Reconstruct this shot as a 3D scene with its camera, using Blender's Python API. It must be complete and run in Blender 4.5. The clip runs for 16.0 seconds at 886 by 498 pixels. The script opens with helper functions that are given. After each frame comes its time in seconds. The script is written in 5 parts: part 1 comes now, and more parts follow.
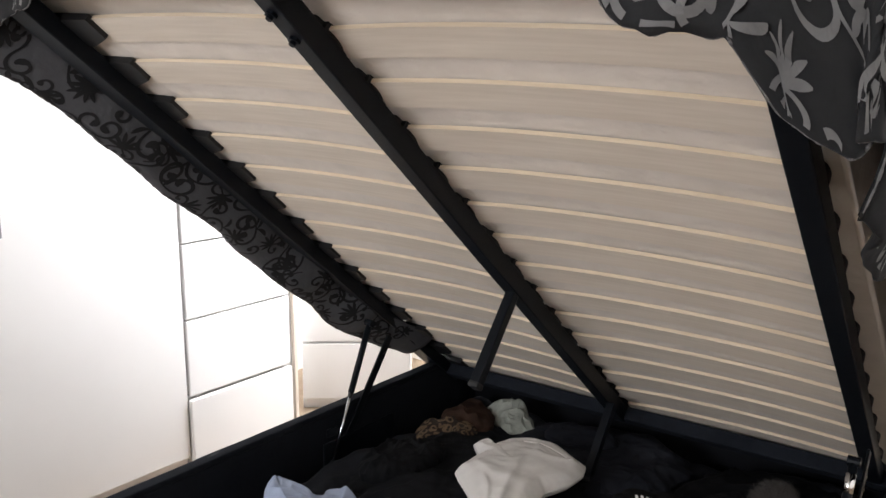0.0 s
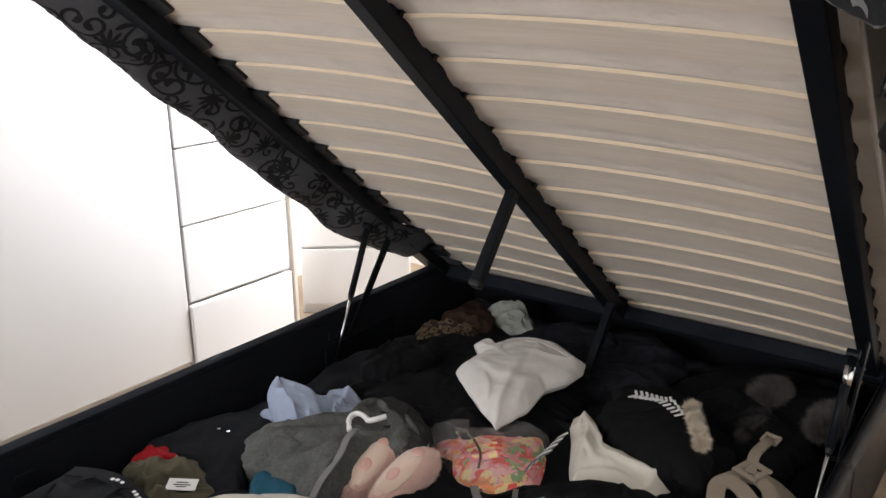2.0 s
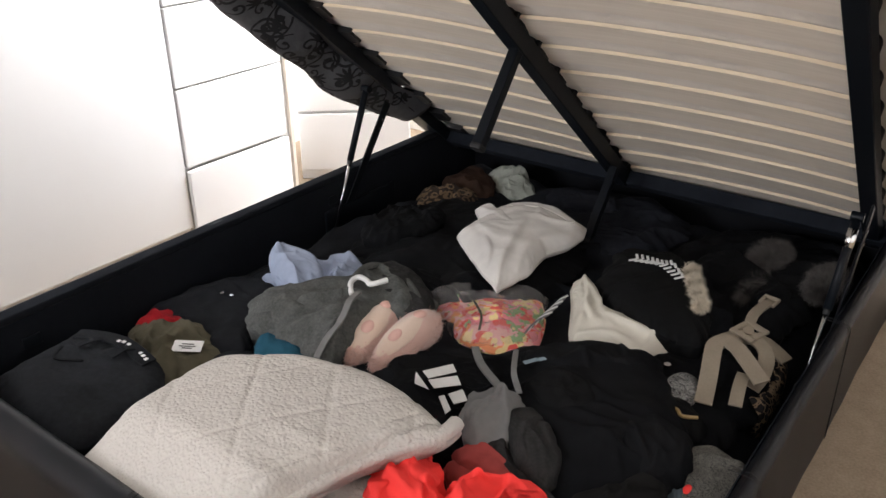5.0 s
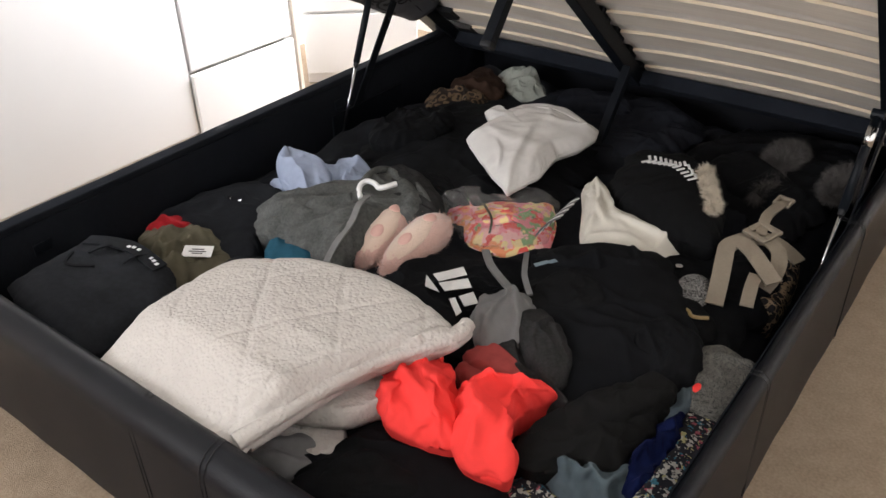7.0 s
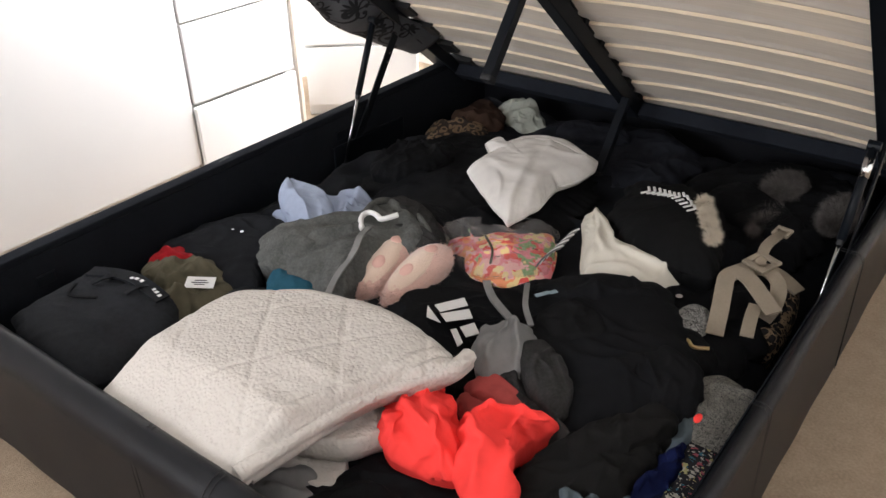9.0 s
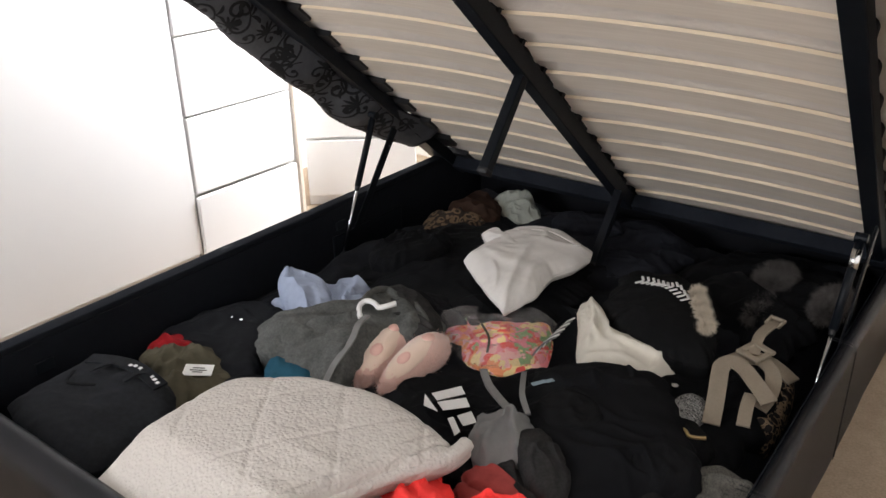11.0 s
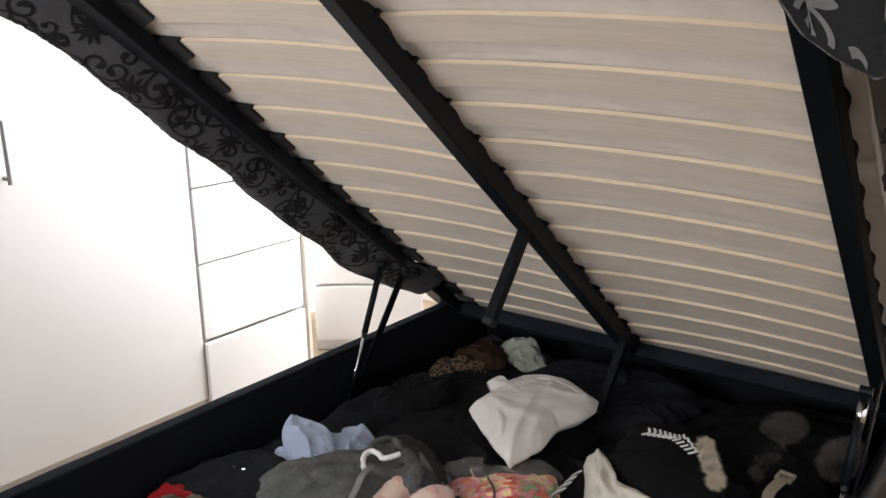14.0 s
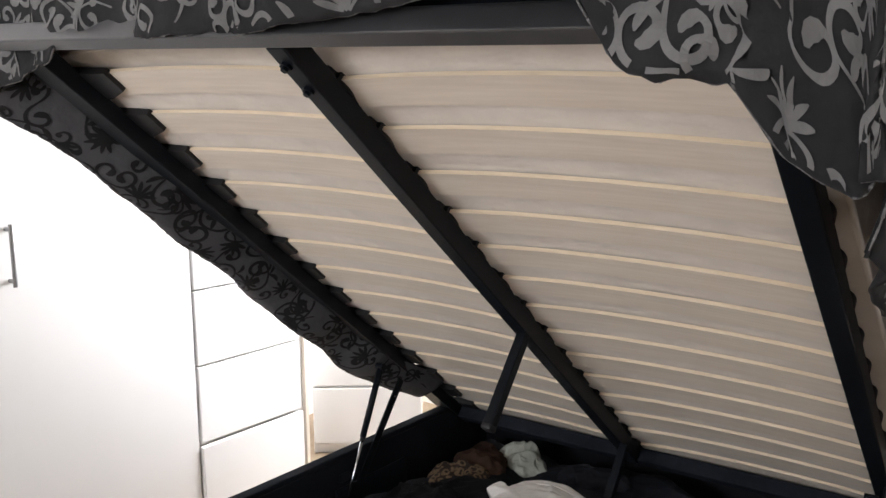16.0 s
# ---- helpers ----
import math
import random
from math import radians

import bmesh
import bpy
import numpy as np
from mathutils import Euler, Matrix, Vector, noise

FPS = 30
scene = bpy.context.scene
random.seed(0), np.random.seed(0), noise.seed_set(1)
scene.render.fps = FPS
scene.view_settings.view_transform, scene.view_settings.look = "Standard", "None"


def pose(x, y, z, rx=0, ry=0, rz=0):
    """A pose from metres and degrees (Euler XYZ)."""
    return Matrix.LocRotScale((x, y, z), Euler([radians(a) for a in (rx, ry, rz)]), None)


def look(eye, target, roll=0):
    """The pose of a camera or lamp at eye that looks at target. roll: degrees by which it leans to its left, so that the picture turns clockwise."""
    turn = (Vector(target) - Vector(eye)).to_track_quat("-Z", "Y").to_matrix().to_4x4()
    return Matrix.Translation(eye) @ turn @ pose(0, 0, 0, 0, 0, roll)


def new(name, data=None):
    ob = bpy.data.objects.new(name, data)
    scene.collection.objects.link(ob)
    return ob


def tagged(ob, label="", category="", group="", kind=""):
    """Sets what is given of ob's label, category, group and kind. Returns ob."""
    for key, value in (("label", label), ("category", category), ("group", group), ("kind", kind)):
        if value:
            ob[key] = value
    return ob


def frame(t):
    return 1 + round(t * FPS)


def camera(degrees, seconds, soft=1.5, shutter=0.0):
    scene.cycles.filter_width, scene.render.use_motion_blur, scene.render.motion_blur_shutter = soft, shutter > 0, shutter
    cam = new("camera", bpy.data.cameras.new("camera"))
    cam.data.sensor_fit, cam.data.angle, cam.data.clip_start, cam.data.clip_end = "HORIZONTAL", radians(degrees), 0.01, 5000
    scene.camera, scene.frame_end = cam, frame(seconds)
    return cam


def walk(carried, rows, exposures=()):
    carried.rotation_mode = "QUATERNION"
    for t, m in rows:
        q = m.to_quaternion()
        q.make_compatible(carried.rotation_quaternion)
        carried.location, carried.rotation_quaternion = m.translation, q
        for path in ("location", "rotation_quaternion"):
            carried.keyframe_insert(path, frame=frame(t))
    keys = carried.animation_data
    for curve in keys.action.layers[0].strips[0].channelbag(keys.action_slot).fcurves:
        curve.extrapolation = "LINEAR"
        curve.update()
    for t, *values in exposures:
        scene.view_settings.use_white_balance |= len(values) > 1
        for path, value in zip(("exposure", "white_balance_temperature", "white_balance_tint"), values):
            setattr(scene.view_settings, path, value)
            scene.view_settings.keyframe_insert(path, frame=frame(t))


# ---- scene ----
cam = camera(55.8, 16.0)
PATH = [
    (0, (1.845, -0.581, 1.345), (0.659, 0.981, 0.955), 0.2),
    (0.5, (1.841, -0.579, 1.34), (0.658, 0.973, 0.904), -0.0),
    (1, (1.839, -0.577, 1.334), (0.665, 0.969, 0.855), -0.1),
    (1.5, (1.829, -0.571, 1.328), (0.67, 0.969, 0.794), -0.3),
    (2, (1.826, -0.564, 1.313), (0.677, 0.959, 0.714), -0.5),
    (2.5, (1.822, -0.558, 1.312), (0.681, 0.944, 0.645), -0.7),
    (3, (1.821, -0.556, 1.305), (0.69, 0.931, 0.593), -0.6),
    (5.5, (1.804, -0.546, 1.286), (0.737, 0.858, 0.342), -0.8),
    (6, (1.8, -0.543, 1.279), (0.745, 0.83, 0.278), -1.0),
    (6.5, (1.8, -0.542, 1.278), (0.755, 0.804, 0.23), -1.3),
    (7, (1.8, -0.541, 1.273), (0.766, 0.787, 0.192), -1.5),
    (7.5, (1.797, -0.539, 1.269), (0.773, 0.777, 0.164), -1.6),
    (8, (1.802, -0.542, 1.276), (0.778, 0.778, 0.177), -1.5),
    (8.5, (1.801, -0.544, 1.28), (0.764, 0.797, 0.219), -1.3),
    (9, (1.804, -0.548, 1.283), (0.748, 0.809, 0.261), -1.6),
    (11.5, (1.822, -0.573, 1.298), (0.702, 0.891, 0.521), -1.0),
    (12, (1.827, -0.569, 1.301), (0.689, 0.909, 0.579), -1.0),
    (12.5, (1.83, -0.572, 1.313), (0.678, 0.917, 0.637), -1.0),
    (13, (1.833, -0.577, 1.326), (0.667, 0.929, 0.717), -0.9),
    (13.5, (1.836, -0.582, 1.324), (0.659, 0.934, 0.766), -0.7),
    (14, (1.836, -0.587, 1.33), (0.653, 0.94, 0.811), -0.9),
    (14.5, (1.841, -0.594, 1.334), (0.656, 0.949, 0.871), -0.8),
    (15, (1.843, -0.596, 1.341), (0.654, 0.961, 0.938), -0.7),
    (15.5, (1.85, -0.598, 1.347), (0.65, 0.965, 1.004), -0.7),
    (16, (1.851, -0.605, 1.349), (0.642, 0.962, 1.06), -0.7),
]
EXPOSURES = [(0.0, -0.03), (3.0, 0.0), (5.5, 0.17), (7.5, 0.36), (9.0, 0.38), (12.0, 0.05), (16.0, 0.02)]
walk(cam, [(t, look(eye, target, roll)) for t, eye, target, roll in PATH], EXPOSURES)

# ---- light ----
world = bpy.data.worlds.new("sky")
scene.world = world
world.use_nodes = True
wn = world.node_tree.nodes
sky = wn.new("ShaderNodeTexSky")
sky.sky_type, sky.sun_disc = "NISHITA", False
sky.sun_elevation, sky.sun_rotation = radians(35), radians(150)
world.node_tree.links.new(sky.outputs[0], wn["Background"].inputs[0])
wn["Background"].inputs[1].default_value = 0.1


def area_lamp(name, m, sx, sy, power, colour):
    data = bpy.data.lights.new(name, "AREA")
    data.shape, data.size, data.size_y, data.energy, data.color = "RECTANGLE", sx, sy, power, colour
    ob = new(name, data)
    ob.matrix_world = m
    return ob


area_lamp("window_light", look((0.0, 2.46, 1.6), (0.0, 0.0, 1.25)), 1.4, 1.1, 215, (0.985, 0.99, 1.035))
area_lamp("window_light", look((0.0, -3.56, 1.5), (0.3, 0.9, 0.6)), 1.5, 1.2, 80, (0.985, 0.985, 1.035))

# ---- materials ----


def mat(name, a, b=None, rough=0.8, scale=30.0, detail=4.0, bump=0.15, bump_scale=None, metal=0.0, sheen=0.0, coat=0.0, stretch=(1, 1, 1), dist=0.002, fine=0.5, spec=None):
    """Two-colour noise material at real size, with a second larger scale of variation and a fine relief."""
    m = bpy.data.materials.new(name)
    m.use_nodes = True
    t = m.node_tree
    n, l = t.nodes, t.links
    p = n["Principled BSDF"]
    b = b or tuple(c * 0.8 for c in a)
    co = n.new("ShaderNodeTexCoord")
    mp = n.new("ShaderNodeMapping")
    mp.inputs["Scale"].default_value = stretch
    l.new(co.outputs["Object"], mp.inputs["Vector"])
    n1, n2, n3 = (n.new("ShaderNodeTexNoise") for _ in range(3))
    for k, sc, de in ((n1, scale, detail), (n2, scale * 0.13, 2.0), (n3, bump_scale or scale * 4, 3.0)):
        k.inputs["Scale"].default_value, k.inputs["Detail"].default_value = sc, de
        l.new(mp.outputs[0], k.inputs["Vector"])
    add = n.new("ShaderNodeMath")
    add.operation = "MULTIPLY_ADD"
    l.new(n1.outputs[0], add.inputs[0])
    add.inputs[1].default_value = fine
    sub = n.new("ShaderNodeMath")
    sub.operation = "MULTIPLY"
    l.new(n2.outputs[0], sub.inputs[0])
    sub.inputs[1].default_value = 1.0 - fine
    l.new(sub.outputs[0], add.inputs[2])
    ramp = n.new("ShaderNodeValToRGB")
    ramp.color_ramp.elements[0].position, ramp.color_ramp.elements[1].position = 0.36, 0.64
    ramp.color_ramp.elements[0].color, ramp.color_ramp.elements[1].color = (*b, 1), (*a, 1)
    l.new(add.outputs[0], ramp.inputs[0])
    l.new(ramp.outputs[0], p.inputs["Base Color"])
    p.inputs["Roughness"].default_value, p.inputs["Metallic"].default_value = rough, metal
    p.inputs["Sheen Weight"].default_value, p.inputs["Coat Weight"].default_value = sheen, coat
    p.inputs["Specular IOR Level"].default_value = spec if spec is not None else (0.25 if rough > 0.75 else 0.5)
    bp = n.new("ShaderNodeBump")
    bp.inputs["Strength"].default_value, bp.inputs["Distance"].default_value = bump, dist
    l.new(n3.outputs[0], bp.inputs["Height"])
    l.new(bp.outputs[0], p.inputs["Normal"])
    return m


M_LEATHER = mat("black_leather", (0.0074, 0.008, 0.0104), (0.0052, 0.0057, 0.0076), rough=0.4, scale=12, bump=0.35, bump_scale=420, dist=0.0012, spec=0.18)
M_LINING = mat("black_lining", (0.0155, 0.0185, 0.025), (0.01, 0.0122, 0.017), rough=0.9, scale=60, bump=0.2, spec=0.1)
M_STEEL = mat("black_steel", (0.0072, 0.009, 0.0122), (0.005, 0.0066, 0.0092), rough=0.4, spec=0.12, scale=25, bump=0.12, bump_scale=600)
# black foot bar: grey base carries the light it reflects
M_BAR = mat("satin_steel_lit", (0.05, 0.051, 0.054), (0.036, 0.037, 0.04), rough=0.35, scale=25, spec=0.6, bump=0.08, bump_scale=600)
M_RUBBER = mat("black_rubber", (0.0045, 0.0052, 0.0066), (0.003, 0.0034, 0.0045), rough=0.6, scale=40)
M_CHROME = mat("chrome", (0.75, 0.76, 0.78), (0.6, 0.61, 0.63), rough=0.16, metal=1.0, scale=20, bump=0.02)
M_SLAT = mat("birch_slat", (0.72, 0.655, 0.57), (0.62, 0.555, 0.47), rough=0.6, scale=5, stretch=(1.2, 22, 22), bump=0.12, bump_scale=30)
M_SLATEDGE = mat("plywood_edge", (0.82, 0.71, 0.55), (0.68, 0.56, 0.4), rough=0.7, scale=6, stretch=(1, 40, 40), bump=0.2)
M_TICKING = mat("mattress_ticking", (0.72, 0.67, 0.615), (0.63, 0.585, 0.535), rough=0.9, scale=14, bump=0.5, bump_scale=22, dist=0.012)
M_DUVET = mat("charcoal_cotton", (0.0175, 0.018, 0.0195), (0.0115, 0.012, 0.0135), rough=0.85, scale=25, bump=0.45, bump_scale=60, dist=0.004)
M_PRINT_DARK = mat("black_print", (0.011, 0.011, 0.012), (0.007, 0.007, 0.008), rough=0.85, scale=25)
M_PRINT_LIGHT = mat("silver_grey_print", (0.135, 0.135, 0.136), (0.085, 0.085, 0.087), rough=0.75, scale=40)
M_WHITE = mat("white_lacquer", (0.73, 0.72, 0.705), (0.7, 0.69, 0.675), rough=0.35, scale=3, bump=0.03, bump_scale=80)
M_WOODEDGE = mat("pale_beech", (0.64, 0.57, 0.49), (0.56, 0.49, 0.41), rough=0.6, scale=8, stretch=(20, 20, 1))
M_WALL = mat("wall_paint", (0.83, 0.81, 0.78), (0.8, 0.78, 0.75), rough=0.9, scale=4, bump=0.1, bump_scale=150)
M_CARPET = mat("beige_carpet", (0.42, 0.325, 0.235), (0.31, 0.235, 0.165), rough=0.95, scale=160, bump=0.9, bump_scale=450, dist=0.006, fine=0.65)
M_NICKEL = mat("brushed_nickel", (0.3, 0.3, 0.3), (0.22, 0.22, 0.22), rough=0.35, metal=1.0, scale=30)

# ---- mesh helpers ----


def part(name, bm, material, parent=None, label="", smooth=False):
    me = bpy.data.meshes.new(name)
    bm.normal_update()
    bm.to_mesh(me)
    bm.free()
    if smooth:
        for f in me.polygons:
            f.use_smooth = True
    me.materials.append(material)
    ob = new(name, me)
    ob.parent = parent
    if label:
        ob["label"] = label
    return ob


def thing(name, label, category, group="", kind=""):
    return tagged(new(name), label, category, group, kind)


def add_box(bm, x0, x1, y0, y1, z0, z1, bevel=0.0, seg=2, m=None):
    v = bmesh.ops.create_cube(bm, size=1.0)["verts"]
    for k in v:
        k.co = Vector(((x0 + x1) / 2 + k.co.x * (x1 - x0), (y0 + y1) / 2 + k.co.y * (y1 - y0), (z0 + z1) / 2 + k.co.z * (z1 - z0)))
    if bevel:
        es = list({e for k in v for e in k.link_edges})
        r = bmesh.ops.bevel(bm, geom=es, offset=bevel, segments=seg, affect="EDGES", profile=0.5)
        v = list({k for f in r["faces"] for k in f.verts} | {k for k in v if k.is_valid})
    if m is not None:
        bmesh.ops.transform(bm, matrix=m, verts=v)
    return bm


def box(x0, x1, y0, y1, z0, z1, bevel=0.0, seg=2, m=None):
    return add_box(bmesh.new(), x0, x1, y0, y1, z0, z1, bevel, seg, m)


def add_rod(bm, a, b, r, n=14, r2=None):
    a, b = Vector(a), Vector(b)
    m = Matrix.Translation((a + b) / 2) @ (b - a).to_track_quat("Z", "Y").to_matrix().to_4x4()
    bmesh.ops.create_cone(bm, cap_ends=True, segments=n, radius1=r, radius2=r2 if r2 is not None else r, depth=(b - a).length, matrix=m)
    return bm


def rod(a, b, r, n=14, r2=None):
    return add_rod(bmesh.new(), a, b, r, n, r2)


def smoothstep(a, b, x):
    t = min(1.0, max(0.0, (x - a) / (b - a)))
    return t * t * (3 - 2 * t)


def grid_mesh(nu, nv, fn, closed_u=False):
    """A sheet of nu x nv points from fn(i, j)."""
    bm = bmesh.new()
    vs = [[bm.verts.new(fn(i, j)) for j in range(nv)] for i in range(nu)]
    for i in range(nu if closed_u else nu - 1):
        for j in range(nv - 1):
            k = (i + 1) % nu
            bm.faces.new((vs[i][j], vs[k][j], vs[k][j + 1], vs[i][j + 1]))
    return bm, vs


# ---- the room ----
X0, X1, Y0, Y1, ZC = -1.0, 3.0, -3.6, 2.5, 2.4
tagged(part("floor", box(X0, X1, Y0, Y1, -0.1, 0.0), M_CARPET), "beige short-pile carpet over the bedroom floor", "carpet", kind="structure")
tagged(part("ceiling", box(X0, X1, Y0, Y1, ZC, ZC + 0.1), M_WALL), "plain white painted ceiling", "ceiling", kind="structure")
tagged(part("wall_west", box(X0 - 0.1, X0, Y0 - 0.1, Y1 + 0.1, -0.1, ZC + 0.1), M_WALL), "plain off-white painted wall", "wall", kind="structure")
tagged(part("wall_east", box(X1, X1 + 0.1, Y0 - 0.1, Y1 + 0.1, -0.1, ZC + 0.1), M_WALL), "plain off-white painted wall", "wall", kind="structure")
bm = bmesh.new()
for a in ((X0, -0.75, -0.1, ZC + 0.1), (0.75, X1, -0.1, ZC + 0.1), (-0.75, 0.75, -0.1, 1.0), (-0.75, 0.75, 2.2, ZC + 0.1)):
    add_box(bm, a[0], a[1], Y1, Y1 + 0.1, a[2], a[3])
tagged(part("wall_north", bm, M_WALL), "off-white painted wall with a window opening", "wall", kind="structure")
bm = bmesh.new()
for a in ((X0, -0.8, -0.1, ZC + 0.1), (0.8, X1, -0.1, ZC + 0.1), (-0.8, 0.8, -0.1, 0.9), (-0.8, 0.8, 2.15, ZC + 0.1)):
    add_box(bm, a[0], a[1], Y0 - 0.1, Y0, a[2], a[3])
tagged(part("wall_south", bm, M_WALL), "off-white painted wall with a window opening", "wall", kind="structure")
w = thing("window_2", "white framed bedroom window", "window", kind="structure")
for a in ((-0.8, -0.74, 0.9, 2.15), (0.74, 0.8, 0.9, 2.15), (-0.74, 0.74, 0.9, 0.96), (-0.74, 0.74, 2.09, 2.15)):
    part("window_frame", box(a[0], a[1], Y0 - 0.08, Y0 - 0.02, a[2], a[3], 0.006), M_WHITE, w)
w = thing("window_1", "white framed bedroom window", "window", kind="structure")
for a in ((-0.75, -0.69, 1.0, 2.2), (0.69, 0.75, 1.0, 2.2), (-0.69, 0.69, 1.0, 1.06), (-0.69, 0.69, 2.14, 2.2), (-0.03, 0.03, 1.06, 2.14)):
    part("window_frame", box(a[0], a[1], Y1 + 0.02, Y1 + 0.08, a[2], a[3], 0.006), M_WHITE, w)

# ---- the ottoman bed ----
BW, BH = 1.58, 0.325      # outer width and rim height
TILT = 38.7               # the lifted slat frame's angle
CT, ST = math.cos(radians(TILT)), math.sin(radians(TILT))
HY, HZ = 1.90, 0.26       # foot of the slat plane at the head end


def fr(s, x, d):
    """A place on the lifted frame: s up the slope towards the foot, x across, d below the slat plane."""
    return Vector((x, HY - s * CT - d * ST, HZ + s * ST - d * CT))


FRAME_M = Matrix(((1, 0, 0, 0), (0, -CT, ST, HY), (0, ST, CT, HZ), (0, 0, 0, 1)))  # local x, s, height above the slat plane


def fbox(x0, x1, s0, s1, d0, d1, bevel=0.003):
    return box(x0, x1, s0, s1, -d1, -d0, bevel, 2, FRAME_M)


bed = thing("ottoman_bed", "black faux-leather ottoman storage bed with its slatted base lifted open", "bed")


def padded_panel(p0, p1, thick, h, round_top, out):
    """An upholstered board from p0 to p1 in plan, standing on the floor, thick towards the inside, with a padded rounded top."""
    p0, p1 = Vector((*p0, 0)), Vector((*p1, 0))
    d = (p1 - p0)
    ln = d.length
    d.normalize()
    side = Vector((*out, 0))
    prof = [(0.0, 0.012)]
    r = round_top
    prof += [(0.004, 0.08), (0.004, h - r)]
    for k in range(1, 8):
        a = k / 8 * math.pi / 2
        prof.append((0.004 - r * (1 - math.cos(a)) * 0.9 + 0.0, h - r + r * math.sin(a)))
    prof += [(-thick * 0.6, h), (-thick + 0.012, h - 0.003), (-thick, h - 0.016), (-thick, 0.012)]
    nj = max(8, int(ln / 0.02))
    def fn(i, j):
        a, z = prof[i]
        t = j / (nj - 1)
        puff = 0.003 * noise.noise(Vector((t * ln * 6, z * 7, p0.x + p0.y)))
        return p0 + d * (t * ln) + side * (a + puff) + Vector((0, 0, z + (puff if z > 0.2 else 0)))
    bm, vs = grid_mesh(len(prof), nj, fn)
    for j in (0, nj - 1):
        bm.faces.new([vs[i][j] for i in range(len(prof))])
    bmesh.ops.recalc_face_normals(bm, faces=bm.faces)
    return bm


def leather_seams(panel, x_at, p0, axis, out, h, r):
    """Two rows of stitching and a pressed groove that run up a leather panel and over its top."""
    for off in (-0.006, 0.006):
        bm = bmesh.new()
        pts = []
        for k in range(14):
            z = 0.02 + (h - r - 0.02) * k / 13
            pts.append((0.0046, z))
        for k in range(1, 9):
            a = k / 8 * math.pi / 2
            pts.append((0.0046 - r * (1 - math.cos(a)) * 0.9, h - r + (r + 0.0008) * math.sin(a)))
        pts.append((-0.05, h + 0.0008))
        base = Vector((*p0, 0)) + Vector((*axis, 0)) * (x_at + off)
        w3 = [base + Vector((*out, 0)) * a + Vector((0, 0, z)) for a, z in pts]
        for a, b in zip(w3, w3[1:]):
            add_rod(bm, a, b, 0.0009, 6)
        part("seam", bm, M_RUBBER, panel)


footboard = part("footboard", padded_panel((0.0, -0.062), (BW, -0.062), 0.06, BH, 0.05, (0, -1)), M_LEATHER, bed, "padded black leather foot panel", True)
for xs in (0.765, 0.945):
    leather_seams(footboard, xs, (0.0, -0.062), (1, 0), (0, -1), BH, 0.05)
side_l = part("side_panel", padded_panel((0.0, -0.002), (0.0, 2.0), 0.045, BH, 0.02, (-1, 0)), M_LEATHER, bed, "", True)
side_r = part("side_panel", padded_panel((BW - 0.002, -0.002), (BW - 0.002, 2.0), 0.03, BH, 0.022, (1, 0)), M_LEATHER, bed, "", True)
for ys in (0.62, 1.22):
    leather_seams(side_r, ys, (BW - 0.002, 0.0), (0, 1), (1, 0), BH, 0.022)
part("head_panel", box(0.0, BW, 2.0, 2.05, 0.0, 0.36, 0.01), M_LEATHER, bed)
part("base_board", box(0.04, BW - 0.03, -0.002, 2.0, 0.03, 0.05), M_LINING, bed)
part("side_lining", box(0.0452, 0.0478, 0.0, 1.998, 0.052, 0.308), mat("black_felt", (0.0125, 0.0142, 0.018), (0.0095, 0.011, 0.0142), rough=0.95, scale=60, bump=0.2, spec=0.05), bed, "matt black felt lining")
part("side_lining", box(1.5445, 1.5475, 0.0, 1.998, 0.052, 0.312), bpy.data.materials["black_felt"], bed, "matt black felt lining")
part("top_lining", box(0.008, 0.0478, 0.0, 1.998, 0.309, BH + 0.0015, 0.004), bpy.data.materials["black_felt"], bed, "matt black felt lining")
for yc, zc in ((0.19, 0.245), (1.2, 0.25)):
    part("rail_bracket", box(0.0475, 0.053, yc - 0.02, yc + 0.025, zc - 0.014, zc + 0.014, 0.002), M_STEEL, bed, "small steel joint bracket")



def skew(ob, turn, x, s):
    """Turns a part of the lifted frame in the frame's own plane about (x, s)."""
    ob.matrix_basis = FRAME_M @ Matrix.Translation((x, s, 0)) @ Matrix.Rotation(turn, 4, "Z") @ Matrix.Translation((-x, -s, 0)) @ FRAME_M.inverted()
    return ob


lift = part("slat_frame", fbox(0.035, BW - 0.035, 0.04, 0.085, 0.0, 0.045), M_LINING, bed, "black steel lifting frame with bowed birch slats")
XL0, XL1, XCA, XCB, XR0, XR1 = 0.033, 0.075, 0.767, 0.807, 1.503, 1.545
skew(part("side_rail", fbox(XL0 - 0.03, XL1, 0.0, 2.03, 0.0, 0.042), M_STEEL, lift), -0.026, 0.05, 0.95)
skew(part("side_rail", fbox(XR0, XR1, 0.0, 1.94, 0.0, 0.042), M_STEEL, lift), -0.026, 1.52, 0.95)
skew(part("centre_beam", fbox(XCA, XCB, 0.06, 2.006, 0.004, 0.05), M_STEEL, lift), -0.035, 0.787, 1.15)
skew(part("foot_bar", fbox(-0.01, BW + 0.02, 2.006, 2.036, 0.0, 0.05), M_BAR, lift, "satin black steel foot bar, its reflected light put into a grey colour"), -0.085, 0.8, 2.006)
skew(part("end_board", fbox(0.0, BW, 2.014, 2.022, -0.2, -0.002), M_LINING, lift, "black fabric end board"), -0.085, 0.8, 2.006)
